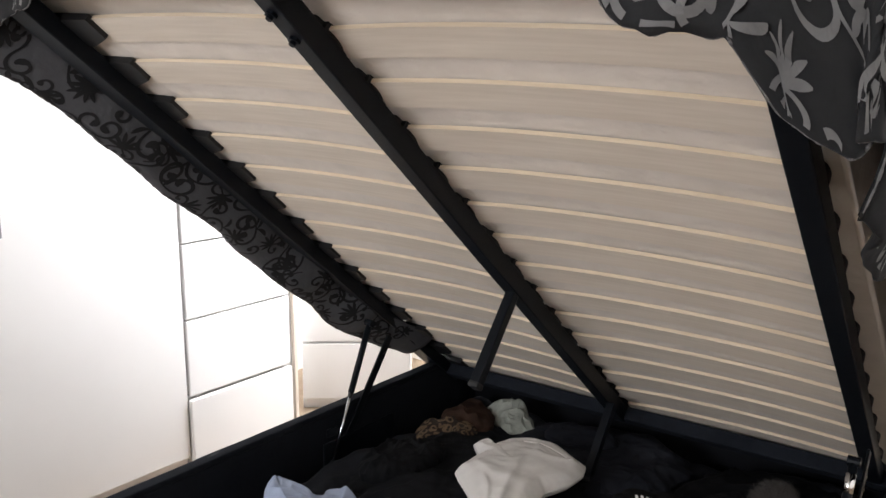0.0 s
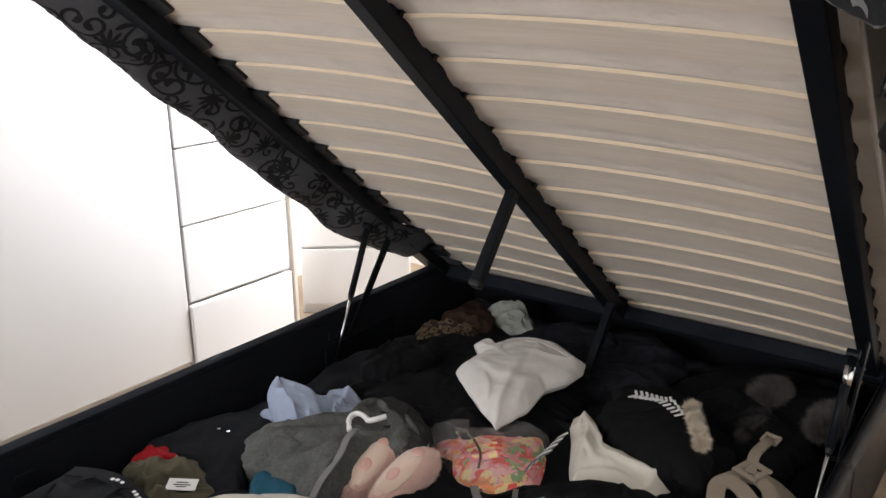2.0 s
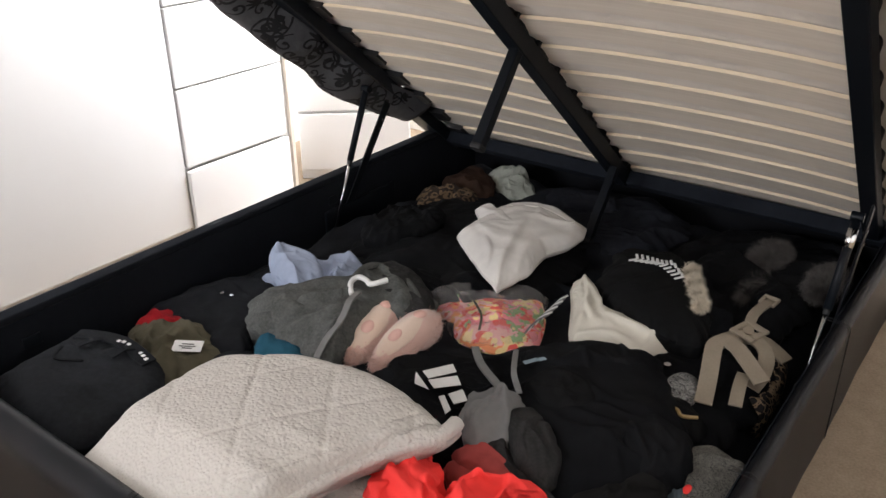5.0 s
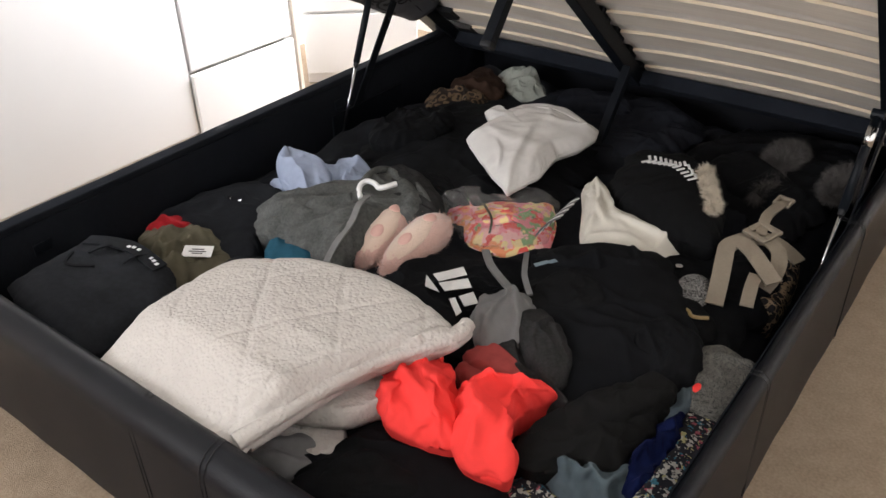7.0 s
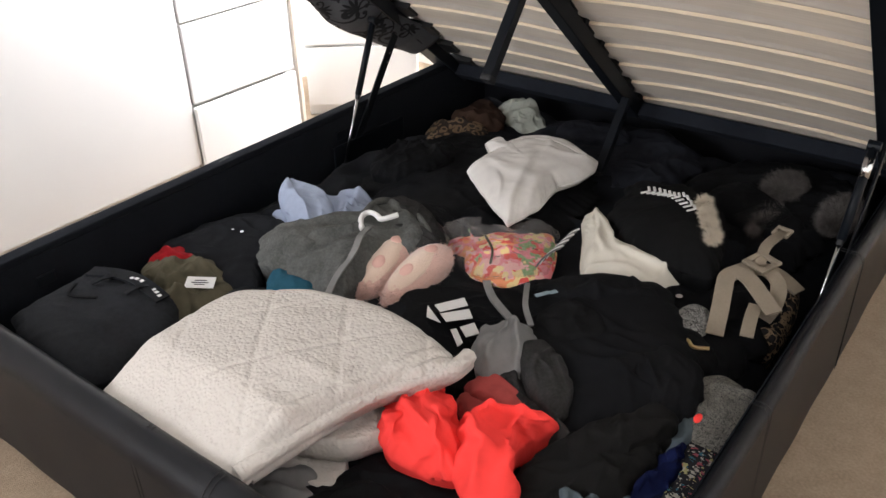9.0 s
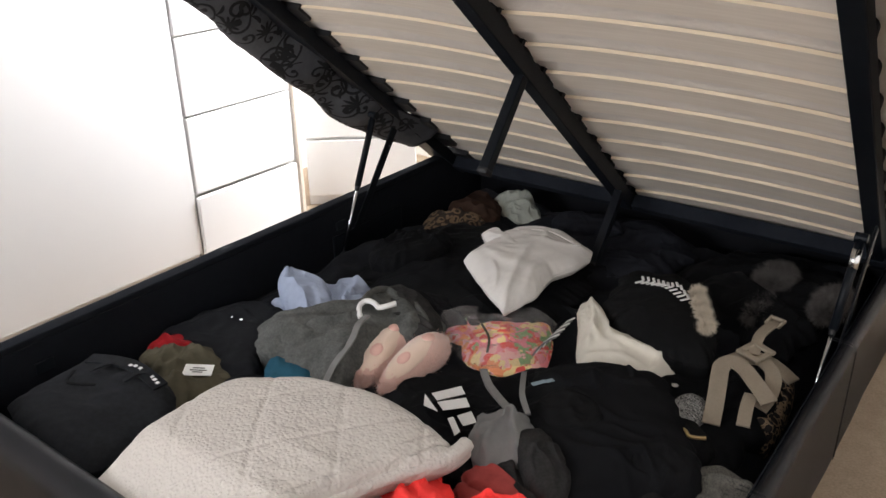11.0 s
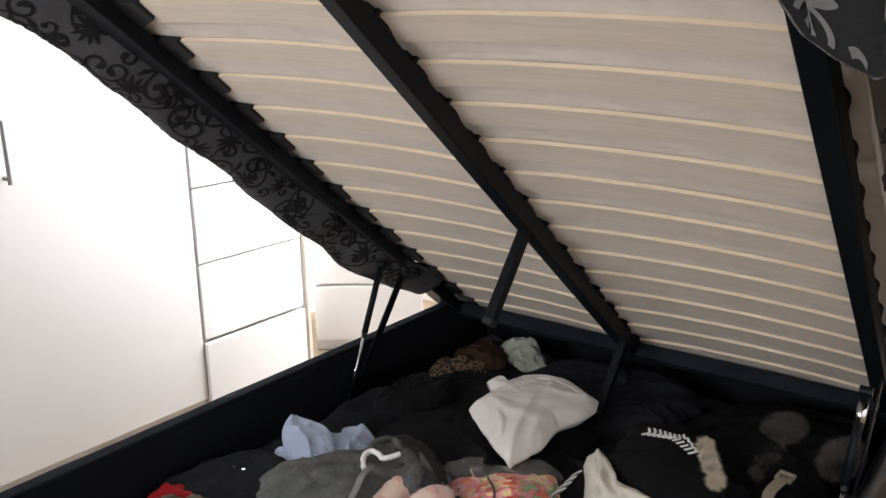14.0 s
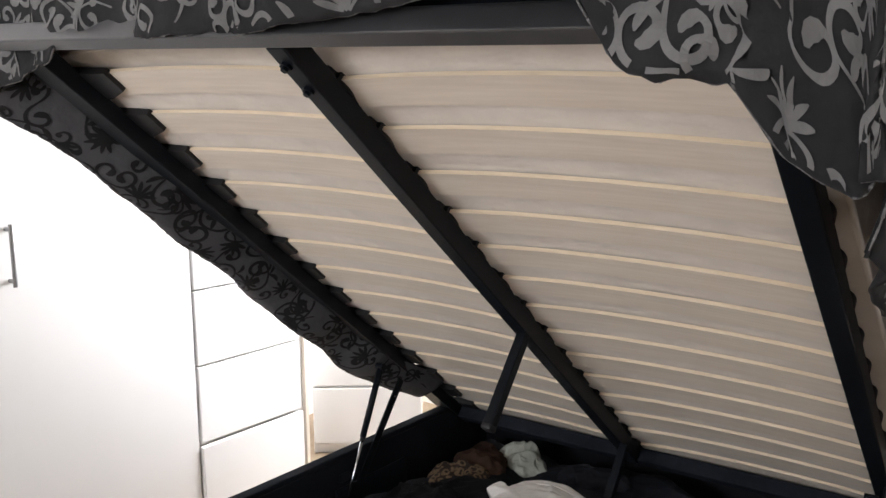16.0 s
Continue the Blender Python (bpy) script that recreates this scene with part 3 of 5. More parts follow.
def nubby(*args, **kw):
    """A curly pile: rounded nubs about a centimetre across, over the cloth's own grain."""
    m = cloth(*args, **kw)
    n, l = m.node_tree.nodes, m.node_tree.links
    bp = next(k for k in n if k.type == "BUMP")
    co = next(k for k in n if k.type == "TEX_COORD")
    nz = n.new("ShaderNodeTexNoise")
    nz.inputs["Scale"].default_value = 60
    mx = n.new("ShaderNodeMixRGB")
    mx.inputs[0].default_value = 0.007
    l.new(co.outputs["Object"], nz.inputs["Vector"])
    l.new(co.outputs["Object"], mx.inputs[1])
    l.new(nz.outputs["Color"], mx.inputs[2])
    v = n.new("ShaderNodeTexVoronoi")
    v.feature = "SMOOTH_F1"
    v.inputs["Scale"].default_value = 150
    l.new(mx.outputs[0], v.inputs["Vector"])
    inv = n.new("ShaderNodeMath")
    inv.operation = "MULTIPLY_ADD"
    inv.inputs[1].default_value, inv.inputs[2].default_value = -1.8, 1.0
    l.new(v.outputs["Distance"], inv.inputs[0])
    old = bp.inputs["Height"].links[0].from_socket
    add = n.new("ShaderNodeMath")
    add.operation = "MULTIPLY_ADD"
    add.inputs[1].default_value = 0.3
    l.new(old, add.inputs[0])
    l.new(inv.outputs[0], add.inputs[2])
    l.new(add.outputs[0], bp.inputs["Height"])
    return m


C_BLACK = cloth("black_cotton", (0.0052, 0.0056, 0.0068), 0.65)
C_HEAP = cloth("dark_mixed_cotton", (0.0105, 0.0115, 0.0145), 0.6)
C_BLACK2 = cloth("black_knit", (0.0062, 0.0064, 0.007), 0.6, bump=0.6, bump_scale=350)
C_BLACK3 = cloth("washed_black", (0.0085, 0.0082, 0.008), 0.6)
C_NAVY = cloth("navy_cotton", (0.014, 0.0155, 0.021), 0.7)
C_DENIM = cloth("black_denim", (0.017, 0.0185, 0.022), 0.5, scale=90, bump=0.5, bump_scale=500)
C_GREY = cloth("grey_marl_fleece", (0.12, 0.125, 0.12), 0.55, scale=160, bump=0.6)
C_GREYD = cloth("charcoal_marl", (0.036, 0.035, 0.035), 0.5, scale=180, bump=0.6)
C_GREYL = cloth("light_grey_jersey", (0.21, 0.21, 0.208), 0.8)
C_BLUE = cloth("pale_blue_cotton", (0.36, 0.42, 0.55), 0.85)
C_OLIVE = cloth("olive_cotton", (0.105, 0.095, 0.065), 0.7)
C_RED = cloth("red_jersey", (0.3, 0.011, 0.016), 0.7)
C_TEAL = cloth("teal_cotton", (0.02, 0.085, 0.13), 0.75)
C_CORAL = cloth("neon_coral_fleece", (0.96, 0.062, 0.055), 0.9, bump=0.4, bump_scale=900)
C_PINK = cloth("dusty_pink_knit", (0.4, 0.075, 0.068), 0.75, bump=0.6, bump_scale=300)
C_WHITE = cloth("white_jersey", (0.71, 0.69, 0.66), 0.93)
C_CREAM = cloth("cream_denim", (0.66, 0.63, 0.55), 0.92)
C_MINT = cloth("pale_green_cotton", (0.34, 0.36, 0.32), 0.8)
C_BROWN = cloth("brown_cotton", (0.042, 0.023, 0.016), 0.6)
C_ROYAL = cloth("royal_blue_cotton", (0.004, 0.008, 0.045), 0.6)
C_STEEL = cloth("slate_blue_jersey", (0.085, 0.11, 0.125), 0.7)
C_BEIGE = cloth("beige_elastic", (0.25, 0.21, 0.16), 0.88, scale=200, bump=0.5)
C_SHERPA = nubby("cream_sherpa", (0.545, 0.515, 0.475), 0.94, scale=60, bump=0.5, bump_scale=300, sheen=0.05, dist=0.0032)
C_FLUFF = cloth("pink_plush", (0.78, 0.5, 0.42), 0.9, scale=80, bump=1.0, bump_scale=300, sheen=0.8, dist=0.005)
C_PAD = cloth("cream_plush", (0.82, 0.64, 0.52), 0.95, bump=0.8, bump_scale=300, sheen=0.6, dist=0.004)
C_ROSE = cloth("rose_felt", (0.8, 0.5, 0.43), 0.9)
C_GREYFUR = cloth("grey_fur", (0.15, 0.138, 0.132), 0.5, scale=60)
C_CREAMFUR = cloth("cream_fur", (0.7, 0.62, 0.5), 0.75, scale=60)
C_LEOPARD = cells("leopard_print", [(0.0, (0.02, 0.014, 0.01)), (0.2, (0.02, 0.014, 0.01)), (0.36, (0.12, 0.08, 0.046)), (0.62, (0.02, 0.013, 0.01))], 46, warp=0.012)
C_LEOPARD2 = cells("dark_leopard_print", [(0.0, (0.012, 0.01, 0.01)), (0.44, (0.2, 0.14, 0.085)), (0.62, (0.012, 0.01, 0.01))], 50, warp=0.02)
C_FLORAL = cells("floral_print", [(0.0, (0.01, 0.01, 0.014)), (0.66, (0.34, 0.33, 0.29)), (0.84, (0.26, 0.06, 0.08)), (0.88, (0.03, 0.12, 0.17)), (0.94, (0.3, 0.28, 0.13))], 150, warp=0.02, use_colour=True)
C_KNITSPECK = cells("speckled_knit", [(0.0, (0.02, 0.02, 0.02)), (0.46, (0.14, 0.135, 0.12))], 260, warp=0.03)
C_TROPIC = cells("tropical_print", [(0.0, (0.9, 0.3, 0.34)), (0.26, (0.95, 0.52, 0.5)), (0.5, (0.95, 0.36, 0.16)), (0.66, (0.95, 0.74, 0.36)), (0.82, (0.3, 0.46, 0.2)), (0.88, (0.85, 0.12, 0.1))], 34, rough=0.3, warp=0.14, use_colour=True)
C_ZIG = cells("black_white_weave", [(0.0, (0.012, 0.012, 0.012)), (0.52, (0.3, 0.3, 0.29))], 240, feature="F1", warp=0.03)
C_INK = mat("white_ink", (0.78, 0.78, 0.77), (0.7, 0.7, 0.69), rough=0.6)
C_INKBLUE = mat("grey_blue_ink", (0.25, 0.33, 0.38), rough=0.6)
C_GOLD = mat("gold_ink", (0.4, 0.28, 0.12), rough=0.4)
M_PLASTIC = mat("clear_film", (0.95, 0.94, 0.94), (0.9, 0.89, 0.89), rough=0.12, scale=30, bump=0.6, bump_scale=30, dist=0.01)
pn = M_PLASTIC.node_tree.nodes["Principled BSDF"]
pn.inputs["Transmission Weight"].default_value = 0.9
pn.inputs["IOR"].default_value = 1.1


def smooth_loop(pts, n):
    """n points evenly round a closed rounded outline."""
    out = []
    m = len(pts)
    for i in range(n):
        f = i / n * m
        k = int(f)
        t = f - k
        p = [pts[(k + o) % m] for o in (-1, 0, 1, 2)]
        out.append(tuple(0.5 * (2 * p[1][c] + (p[2][c] - p[0][c]) * t + (2 * p[0][c] - 5 * p[1][c] + 4 * p[2][c] - p[3][c]) * t * t
                               + (3 * p[1][c] - p[0][c] - 3 * p[2][c] + p[3][c]) * t ** 3) for c in (0, 1)))
    return out


def crease(x, y, ang, freq, seed):
    """Long soft folds along ang with finer cross creases, 0 to 1."""
    ca, sa = math.cos(ang), math.sin(ang)
    a, b = x * ca + y * sa, -x * sa + y * ca
    wx = noise.noise(Vector((a * 5, b * 5, seed))) * 0.09

    def ridge(turn, f, off):
        c2, s2 = math.cos(turn), math.sin(turn)
        a2, b2 = a * c2 + b * s2, -a * s2 + b * c2 + wx
        return max(0.0, 1 - 2.3 * abs(noise.noise(Vector((a2 * f * 0.24 + off, b2 * f, seed * 1.7 + off))))) ** 1.5
    return 0.62 * ridge(0, freq, 0) + 0.28 * ridge(0.75, freq * 0.8, 4.1) + 0.16 * ridge(-0.5, freq * 2.1, 8.3)


def garment_top(pts, z0, z1, amp, ang, freq, seed, edge=5, tilt=(0, 0), dome=0.0, extra=None):
    cx, cy = sum(p[0] for p in pts) / len(pts), sum(p[1] for p in pts) / len(pts)

    def h(x, y, r):
        z = z1 - 0.03 * min(1, r) ** (edge * 2) - dome * r * r
        z += (x - cx) * tilt[0] + (y - cy) * tilt[1]
        z += amp * 1.35 * (crease(x, y, ang, freq * 1.25, seed) - 0.35) * (1 - 0.45 * r ** 6)
        if extra:
            z += extra(x, y)
        return z
    return cx, cy, h


def fold_field(x, y, ang, freq, seed):
    """Height and sideways lean of drapery: thin rounded crests that run mostly along ang and die out, over soft lumps."""
    ca, sa = math.cos(ang), math.sin(ang)
    a, b = x * ca + y * sa, -x * sa + y * ca
    h = 0.0
    for turn, f, off, w in ((0.0, freq, 0.0, 0.6), (0.55, freq * 0.75, 5.3, 0.42), (-0.45, freq * 1.5, 9.1, 0.3), (1.2, freq * 0.9, 13.7, 0.25), (0.25, freq * 2.4, 17.3, 0.2), (-0.8, freq * 2.1, 21.9, 0.17)):
        c2, s2 = math.cos(turn), math.sin(turn)
        a2, b2 = a * c2 + b * s2, -a * s2 + b * c2
        b2 += 0.05 * noise.noise(Vector((a2 * 7, b2 * 7, seed + off)))
        n_ = noise.noise(Vector((a2 * f * 0.32 + off, b2 * f, seed * 1.7 + off)))
        gate = smoothstep(-0.25, 0.25, noise.noise(Vector((a2 * 6 + 3, b2 * 6, seed + off * 2))))
        h += w * math.exp(-(n_ / 0.13) ** 2) * gate
    soft = noise.noise(Vector((x * 8, y * 8, seed + 2.0)))
    return h, soft


def poly_loop(pts, n):
    """n points along a closed outline with true corners."""
    seg = [math.dist(a, b) for a, b in zip(pts, pts[1:] + pts[:1])]
    total, out, k, run = sum(seg), [], 0, 0.0
    for i in range(n):
        d = total * i / n
        while d > run + seg[k]:
            run += seg[k]
            k += 1
        t = (d - run) / seg[k]
        a, b = pts[k], pts[(k + 1) % len(pts)]
        out.append((a[0] + (b[0] - a[0]) * t, a[1] + (b[1] - a[1]) * t))
    return out


def ridge_lift(x, y, ridges):
    """Height of long folds, each a line with a height and a width, dying out at its ends."""
    z = 0.0
    for ax, ay, bx, by, hh_, w in ridges:
        dx, dy = bx - ax, by - ay
        t = ((x - ax) * dx + (y - ay) * dy) / (dx * dx + dy * dy)
        if -0.2 < t < 1.2:
            ln = math.hypot(dx, dy)
            bend = 0.12 * ln * math.sin(math.pi * t) * math.sin(ax * 90 + by * 70)
            off = ((x - ax) * dy - (y - ay) * dx) / ln + bend
            ww = w * (0.75 + 0.5 * t) * (0.75 if off > 0 else 1.3)
            z += hh_ * math.exp(-(off / ww) ** 2) * smoothstep(-0.2, 0.15, t) * smoothstep(1.2, 0.8, t)
    return z


def relax_sheet(pts, z, amp, ang, freq, seed, dome=0.0, tilt=(0, 0), n=64, wobble=1.0, ridges=(), corners=False):
    """A sheet over a plan outline, lifted into folds, with an uneven drooping edge."""
    m = 240
    loop = poly_loop(pts, m) if corners else smooth_loop(pts, m)
    cx, cy = sum(p[0] for p in loop) / m, sum(p[1] for p in loop) / m
    Q = np.zeros((n, n, 3))
    for i in range(n):
        for j in range(n):
            u, v = 2 * i / (n - 1) - 1, 2 * j / (n - 1) - 1
            dx, dy = u * math.sqrt(1 - v * v / 2), v * math.sqrt(1 - u * u / 2)
            r, k = math.hypot(dx, dy), (math.atan2(dy, dx) / (2 * math.pi) % 1.0) * m
            k0 = int(k) % m
            t = k - int(k)
            (ax, ay), (bx, by) = loop[k0], loop[(k0 + 1) % m]
            ex, ey = ax + (bx - ax) * t, ay + (by - ay) * t
            wob = 1 + wobble * r ** 3 * (0.09 * noise.noise(Vector((ex * 17, ey * 17, seed))) + 0.05 * noise.noise(Vector((ex * 45, ey * 45, seed + 4))))
            x, y = cx + (ex - cx) * r * wob, cy + (ey - cy) * r * wob
            h, soft = fold_field(x, y, ang, freq, seed)
            lift = amp * (1.15 * h - 0.15) + amp * 0.55 * soft
            keep = 1 - 0.72 * r ** 4
            zz = z + 0.012 + dome * (1 - r * r) + (x - cx) * tilt[0] + (y - cy) * tilt[1] + lift * keep - 0.026 * r ** 9 + (ridge_lift(x, y, ridges) * (1 - 0.5 * r ** 6) if ridges else 0.0)
            lean = 0.45 * amp * h * (1 - r ** 4)
            Q[i, j] = (x - math.sin(ang) * lean, y + math.cos(ang) * lean, zz)
    return Q, (cx, cy)


def buckle_sheet(Q, gather, seed, rounds=170, stiff=0.45):
    """Lets a sheet that is wider than its plan by gather settle under its own weight, so that it buckles into folds."""
    n = Q.shape[0]
    P = Q.copy()
    base = Q[:, :, 2] - 0.006
    rng_ = np.random.default_rng(int(seed * 10) + 3)
    bumps = rng_.normal(size=(n, n))
    for _ in range(5):
        b = np.pad(bumps, 1, mode="edge")
        bumps = (b[:-2, 1:-1] + b[2:, 1:-1] + b[1:-1, :-2] + b[1:-1, 2:] + 2 * bumps) / 6
    P[:, :, 2] += 0.012 * bumps / (np.abs(bumps).max() + 1e-9) + 0.003
    links = []
    for di, dj, k in ((1, 0, 0.5), (0, 1, 0.5), (1, 1, 0.3), (1, -1, 0.3), (3, 0, stiff * 0.5), (0, 3, stiff * 0.5), (6, 0, stiff * 0.25), (0, 6, stiff * 0.25)):
        ja, jb = (slice(0, n - dj), slice(dj, n)) if dj >= 0 else (slice(1, n), slice(0, n - 1))
        a, b = (slice(0, n - di), ja), (slice(di, n), jb)
        rest = np.linalg.norm(Q[a] - Q[b], axis=2) * (1 + gather * (1.0 if di + abs(dj) < 3 else 0.93))
        links.append((a, b, rest, k))
    rim = np.zeros((n, n), bool)
    rim[0], rim[-1], rim[:, 0], rim[:, -1] = True, True, True, True
    for it in range(rounds):
        P[:, :, 2] -= 0.00035
        for a, b, rest, k in links:
            d = P[b] - P[a]
            ln = np.linalg.norm(d, axis=2) + 1e-9
            c = (0.5 * k * (ln - rest) / ln)[..., None] * d
            P[a] += c
            P[b] -= c
        P[rim, :2] += 0.5 * (Q[rim, :2] - P[rim, :2])
        P[rim, 2] += 0.3 * (base[rim] + 0.004 - P[rim, 2])
        P[:, :, :2] += 0.02 * (Q[:, :, :2] - P[:, :, :2])
        P[:, :, 2] = np.clip(P[:, :, 2], base, base + 0.05)
    for _ in range(2):
        b = np.pad(P, ((1, 1), (1, 1), (0, 0)), mode="edge")
        sm = (b[:-2, 1:-1] + b[2:, 1:-1] + b[1:-1, :-2] + b[1:-1, 2:]) / 4
        P[~rim] += 0.5 * (sm[~rim] - P[~rim])
    return P


def garment(name, label, category, pts, z, material, thick=0.045, amp=0.02, ang=0.0, freq=9.0, seed=1.0, edge=5, tilt=(0, 0), dome=0.0, n=0, rings=0, ragged=1.0,
            extra=None, parent=None, group="", ridges=(), corners=False, gather=0.06):
    """A crumpled piece of cloth lying in the box: its plan outline, the height of its edge, and how much it is gathered."""
    if extra:
        return folded(name, label, category, pts, z, material, thick, amp, ang, freq, seed, edge, tilt, dome, n, rings, 0.0, extra, parent, group)
    if material in (C_BLACK, C_BLACK2, C_BLACK3, C_DENIM, C_NAVY, C_HEAP):
        amp *= 0.55
    size = max(max(p[k] for p in pts) - min(p[k] for p in pts) for k in (0, 1))
    n = int(min(120, max(40, size / 0.0034)))
    Q, c = relax_sheet(pts, z, amp, ang, freq * 1.15, seed, dome + 0.008, tilt, n, ragged, ridges, corners)
    if gather:
        Q = buckle_sheet(Q, gather, seed)
    bm = bmesh.new()
    vs = [[bm.verts.new(Q[i, j]) for j in range(n)] for i in range(n)]
    for i in range(n - 1):
        for j in range(n - 1):
            bm.faces.new((vs[i][j], vs[i + 1][j], vs[i + 1][j + 1], vs[i][j + 1]))
    ring = [(i, 0) for i in range(n - 1)] + [(n - 1, j) for j in range(n - 1)] + [(i, n - 1) for i in range(n - 1, 0, -1)] + [(0, j) for j in range(n - 1, 0, -1)]
    lows = []
    for i, j in ring:
        q = Q[i, j]
        lows.append([bm.verts.new((c[0] + (q[0] - c[0]) * w_, c[1] + (q[1] - c[1]) * w_, max(0.055, q[2] - d_))) for w_, d_ in ((0.985, 0.01), (0.9, thick + 0.02))])
    m = len(ring)
    for k in range(m):
        (i, j), (i2, j2) = ring[k], ring[(k + 1) % m]
        a, a2 = lows[k], lows[(k + 1) % m]
        bm.faces.new((vs[i2][j2], vs[i][j], a[0], a2[0]))
        bm.faces.new((a2[0], a[0], a[1], a2[1]))
    bmesh.ops.recalc_face_normals(bm, faces=bm.faces)
    ob = part(name, bm, material, parent, "", True)
    if parent is None:
        tagged(ob, label, category, group or "clothes in the bed box")
    elif label:
        ob["label"] = label
    flat = Q.reshape(-1, 3)

    def top(x, y):
        d = (flat[:, 0] - x) ** 2 + (flat[:, 1] - y) ** 2
        return float(flat[np.argsort(d)[:5], 2].max())
    return ob, top


def folded(name, label, category, pts, z, material, thick, amp, ang, freq, seed, edge, tilt, dome, n, rings, ragged, extra, parent, group):
    """A thick folded blanket layer: its plan outline, the height of its top, and its rounded edge."""
    z1, z0 = z + 0.024 + dome * 0.8 + amp * 0.32, z - thick
    cx, cy, h = garment_top(pts, z0, z1, amp, ang, freq, seed, edge, tilt, dome, extra)
    loop = smooth_loop(pts, n)
    bm = bmesh.new()
    rows = []
    for k in range(1, rings + 1):
        r = (k / rings) ** 0.75
        row = []
        for i, (x, y) in enumerate(loop):
            w = 1 + ragged * 8 * noise.noise(Vector((x * 14, y * 14, seed))) * r ** 3
            px, py = cx + (x - cx) * r * w, cy + (y - cy) * r * w
            row.append(bm.verts.new((px, py, h(px, py, r))))
        rows.append(row)
    low = []
    for (x, y) in loop:
        w = 0.9 + 0.04 * noise.noise(Vector((x * 20, y * 20, seed + 3)))
        low.append(bm.verts.new((cx + (x - cx) * w, cy + (y - cy) * w, max(0.055, z0 - min(0.03, thick) + (x - cx) * tilt[0] + (y - cy) * tilt[1]))))
    rows.append(low)
    c = bm.verts.new((cx, cy, h(cx, cy, 0)))
    for i in range(n):
        j = (i + 1) % n
        bm.faces.new((c, rows[0][i], rows[0][j]))
        for a, b in zip(rows, rows[1:]):
            bm.faces.new((a[i], b[i], b[j], a[j]))
    bm.faces.new(list(reversed(low)))
    ob = part(name, bm, material, parent, "", True)
    if parent is None:
        tagged(ob, label, category, group or "clothes in the bed box")
    elif label:
        ob["label"] = label
    ob_h = lambda x, y: h(x, y, 0.0)
    return ob, ob_h


def strap(name, pts, width, thick, material, parent=None, label="", flat=(0, 0, 1), n=10):
    """A flat band along a rounded path."""
    path = []
    m = len(pts)
    P = [Vector(p) for p in pts]
    for k in range(m - 1):
        p = [P[max(0, k - 1)], P[k], P[k + 1], P[min(m - 1, k + 2)]]
        for s in range(n):
            t = s / n
            path.append(0.5 * (2 * p[1] + (p[2] - p[0]) * t + (2 * p[0] - 5 * p[1] + 4 * p[2] - p[3]) * t * t + (3 * p[1] - p[0] - 3 * p[2] + p[3]) * t ** 3))
    path.append(P[-1])
    bm = bmesh.new()
    rows = []
    for i, q in enumerate(path):
        d = (path[min(i + 1, len(path) - 1)] - path[max(i - 1, 0)]).normalized()
        sd = d.cross(Vector(flat)).normalized()
        up = sd.cross(d).normalized()
        rows.append([bm.verts.new(q + sd * a * width / 2 + up * b * thick / 2) for a, b in ((-1, -1), (1, -1), (1, 1), (-1, 1))])
    for a, b in zip(rows, rows[1:]):
        for k in range(4):
            bm.faces.new((a[k], a[(k + 1) % 4], b[(k + 1) % 4], b[k]))
    bm.faces.new(rows[0]), bm.faces.new(list(reversed(rows[-1])))
    bmesh.ops.recalc_face_normals(bm, faces=bm.faces)
    return part(name, bm, material, parent, label)


def cord(name, pts, r, material, parent=None, label=""):
    cu = bpy.data.curves.new(name, "CURVE")
    cu.dimensions, cu.bevel_depth, cu.bevel_resolution, cu.use_fill_caps = "3D", r, 2, True
    sp = cu.splines.new("NURBS")
    sp.points.add(len(pts) - 1)
    for k, p in enumerate(pts):
        sp.points[k].co = (*p, 1)
    sp.use_endpoint_u, sp.order_u = True, 3
    tmp = bpy.data.objects.new(name, cu)
    scene.collection.objects.link(tmp)
    me = bpy.data.meshes.new_from_object(tmp.evaluated_get(bpy.context.evaluated_depsgraph_get()))
    bpy.data.objects.remove(tmp)
    me.materials.append(material)
    ob = new(name, me)
    ob.parent = parent
    if label:
        ob["label"] = label
    return ob


def tuft(name, label, category, centre, rad, length, count, material, seed, parent=None, droop=0.4, w=0.0007):
    """Fur: many thin bent hairs off a rounded core."""
    rng = random.Random(seed)
    bm = bmesh.new()
    c = Vector(centre)
    bmesh.ops.create_icosphere(bm, subdivisions=3, radius=1.0)
    for v in bm.verts:
        v.co = c + Vector((v.co.x * rad[0], v.co.y * rad[1], v.co.z * rad[2])) * (0.9 + 0.12 * noise.noise(v.co * 3 + c))
    for _ in range(count):
        d = Vector((rng.gauss(0, 1), rng.gauss(0, 1), rng.gauss(0, 1))).normalized()
        if d.z < -0.5:
            d.z = -d.z
        p = c + Vector((d.x * rad[0], d.y * rad[1], d.z * rad[2])) * 0.9
        l = length * rng.uniform(0.5, 1.15)
        e = (d + Vector((rng.gauss(0, 0.4), rng.gauss(0, 0.4), -droop + rng.gauss(0, 0.3)))).normalized()
        sd = d.cross(Vector((rng.gauss(0, 1), rng.gauss(0, 1), rng.gauss(0, 1)))).normalized() * w
        mid = p + (d * 0.6 + e * 0.4) * l * 0.55
        tip = mid + e * l * 0.45
        a, b2, m1, m2, t = (bm.verts.new(q) for q in (p - sd, p + sd, mid - sd * 0.7, mid + sd * 0.7, tip))
        bm.faces.new((a, b2, m2, m1)), bm.faces.new((m1, m2, t))
    ob = part(name, bm, material, parent, "", True)
    if parent is None:
        tagged(ob, label, category, "clothes in the bed box")
    return ob


# ---- the storage box's contents ----
# a low dark layer of clothes that the rest lies on


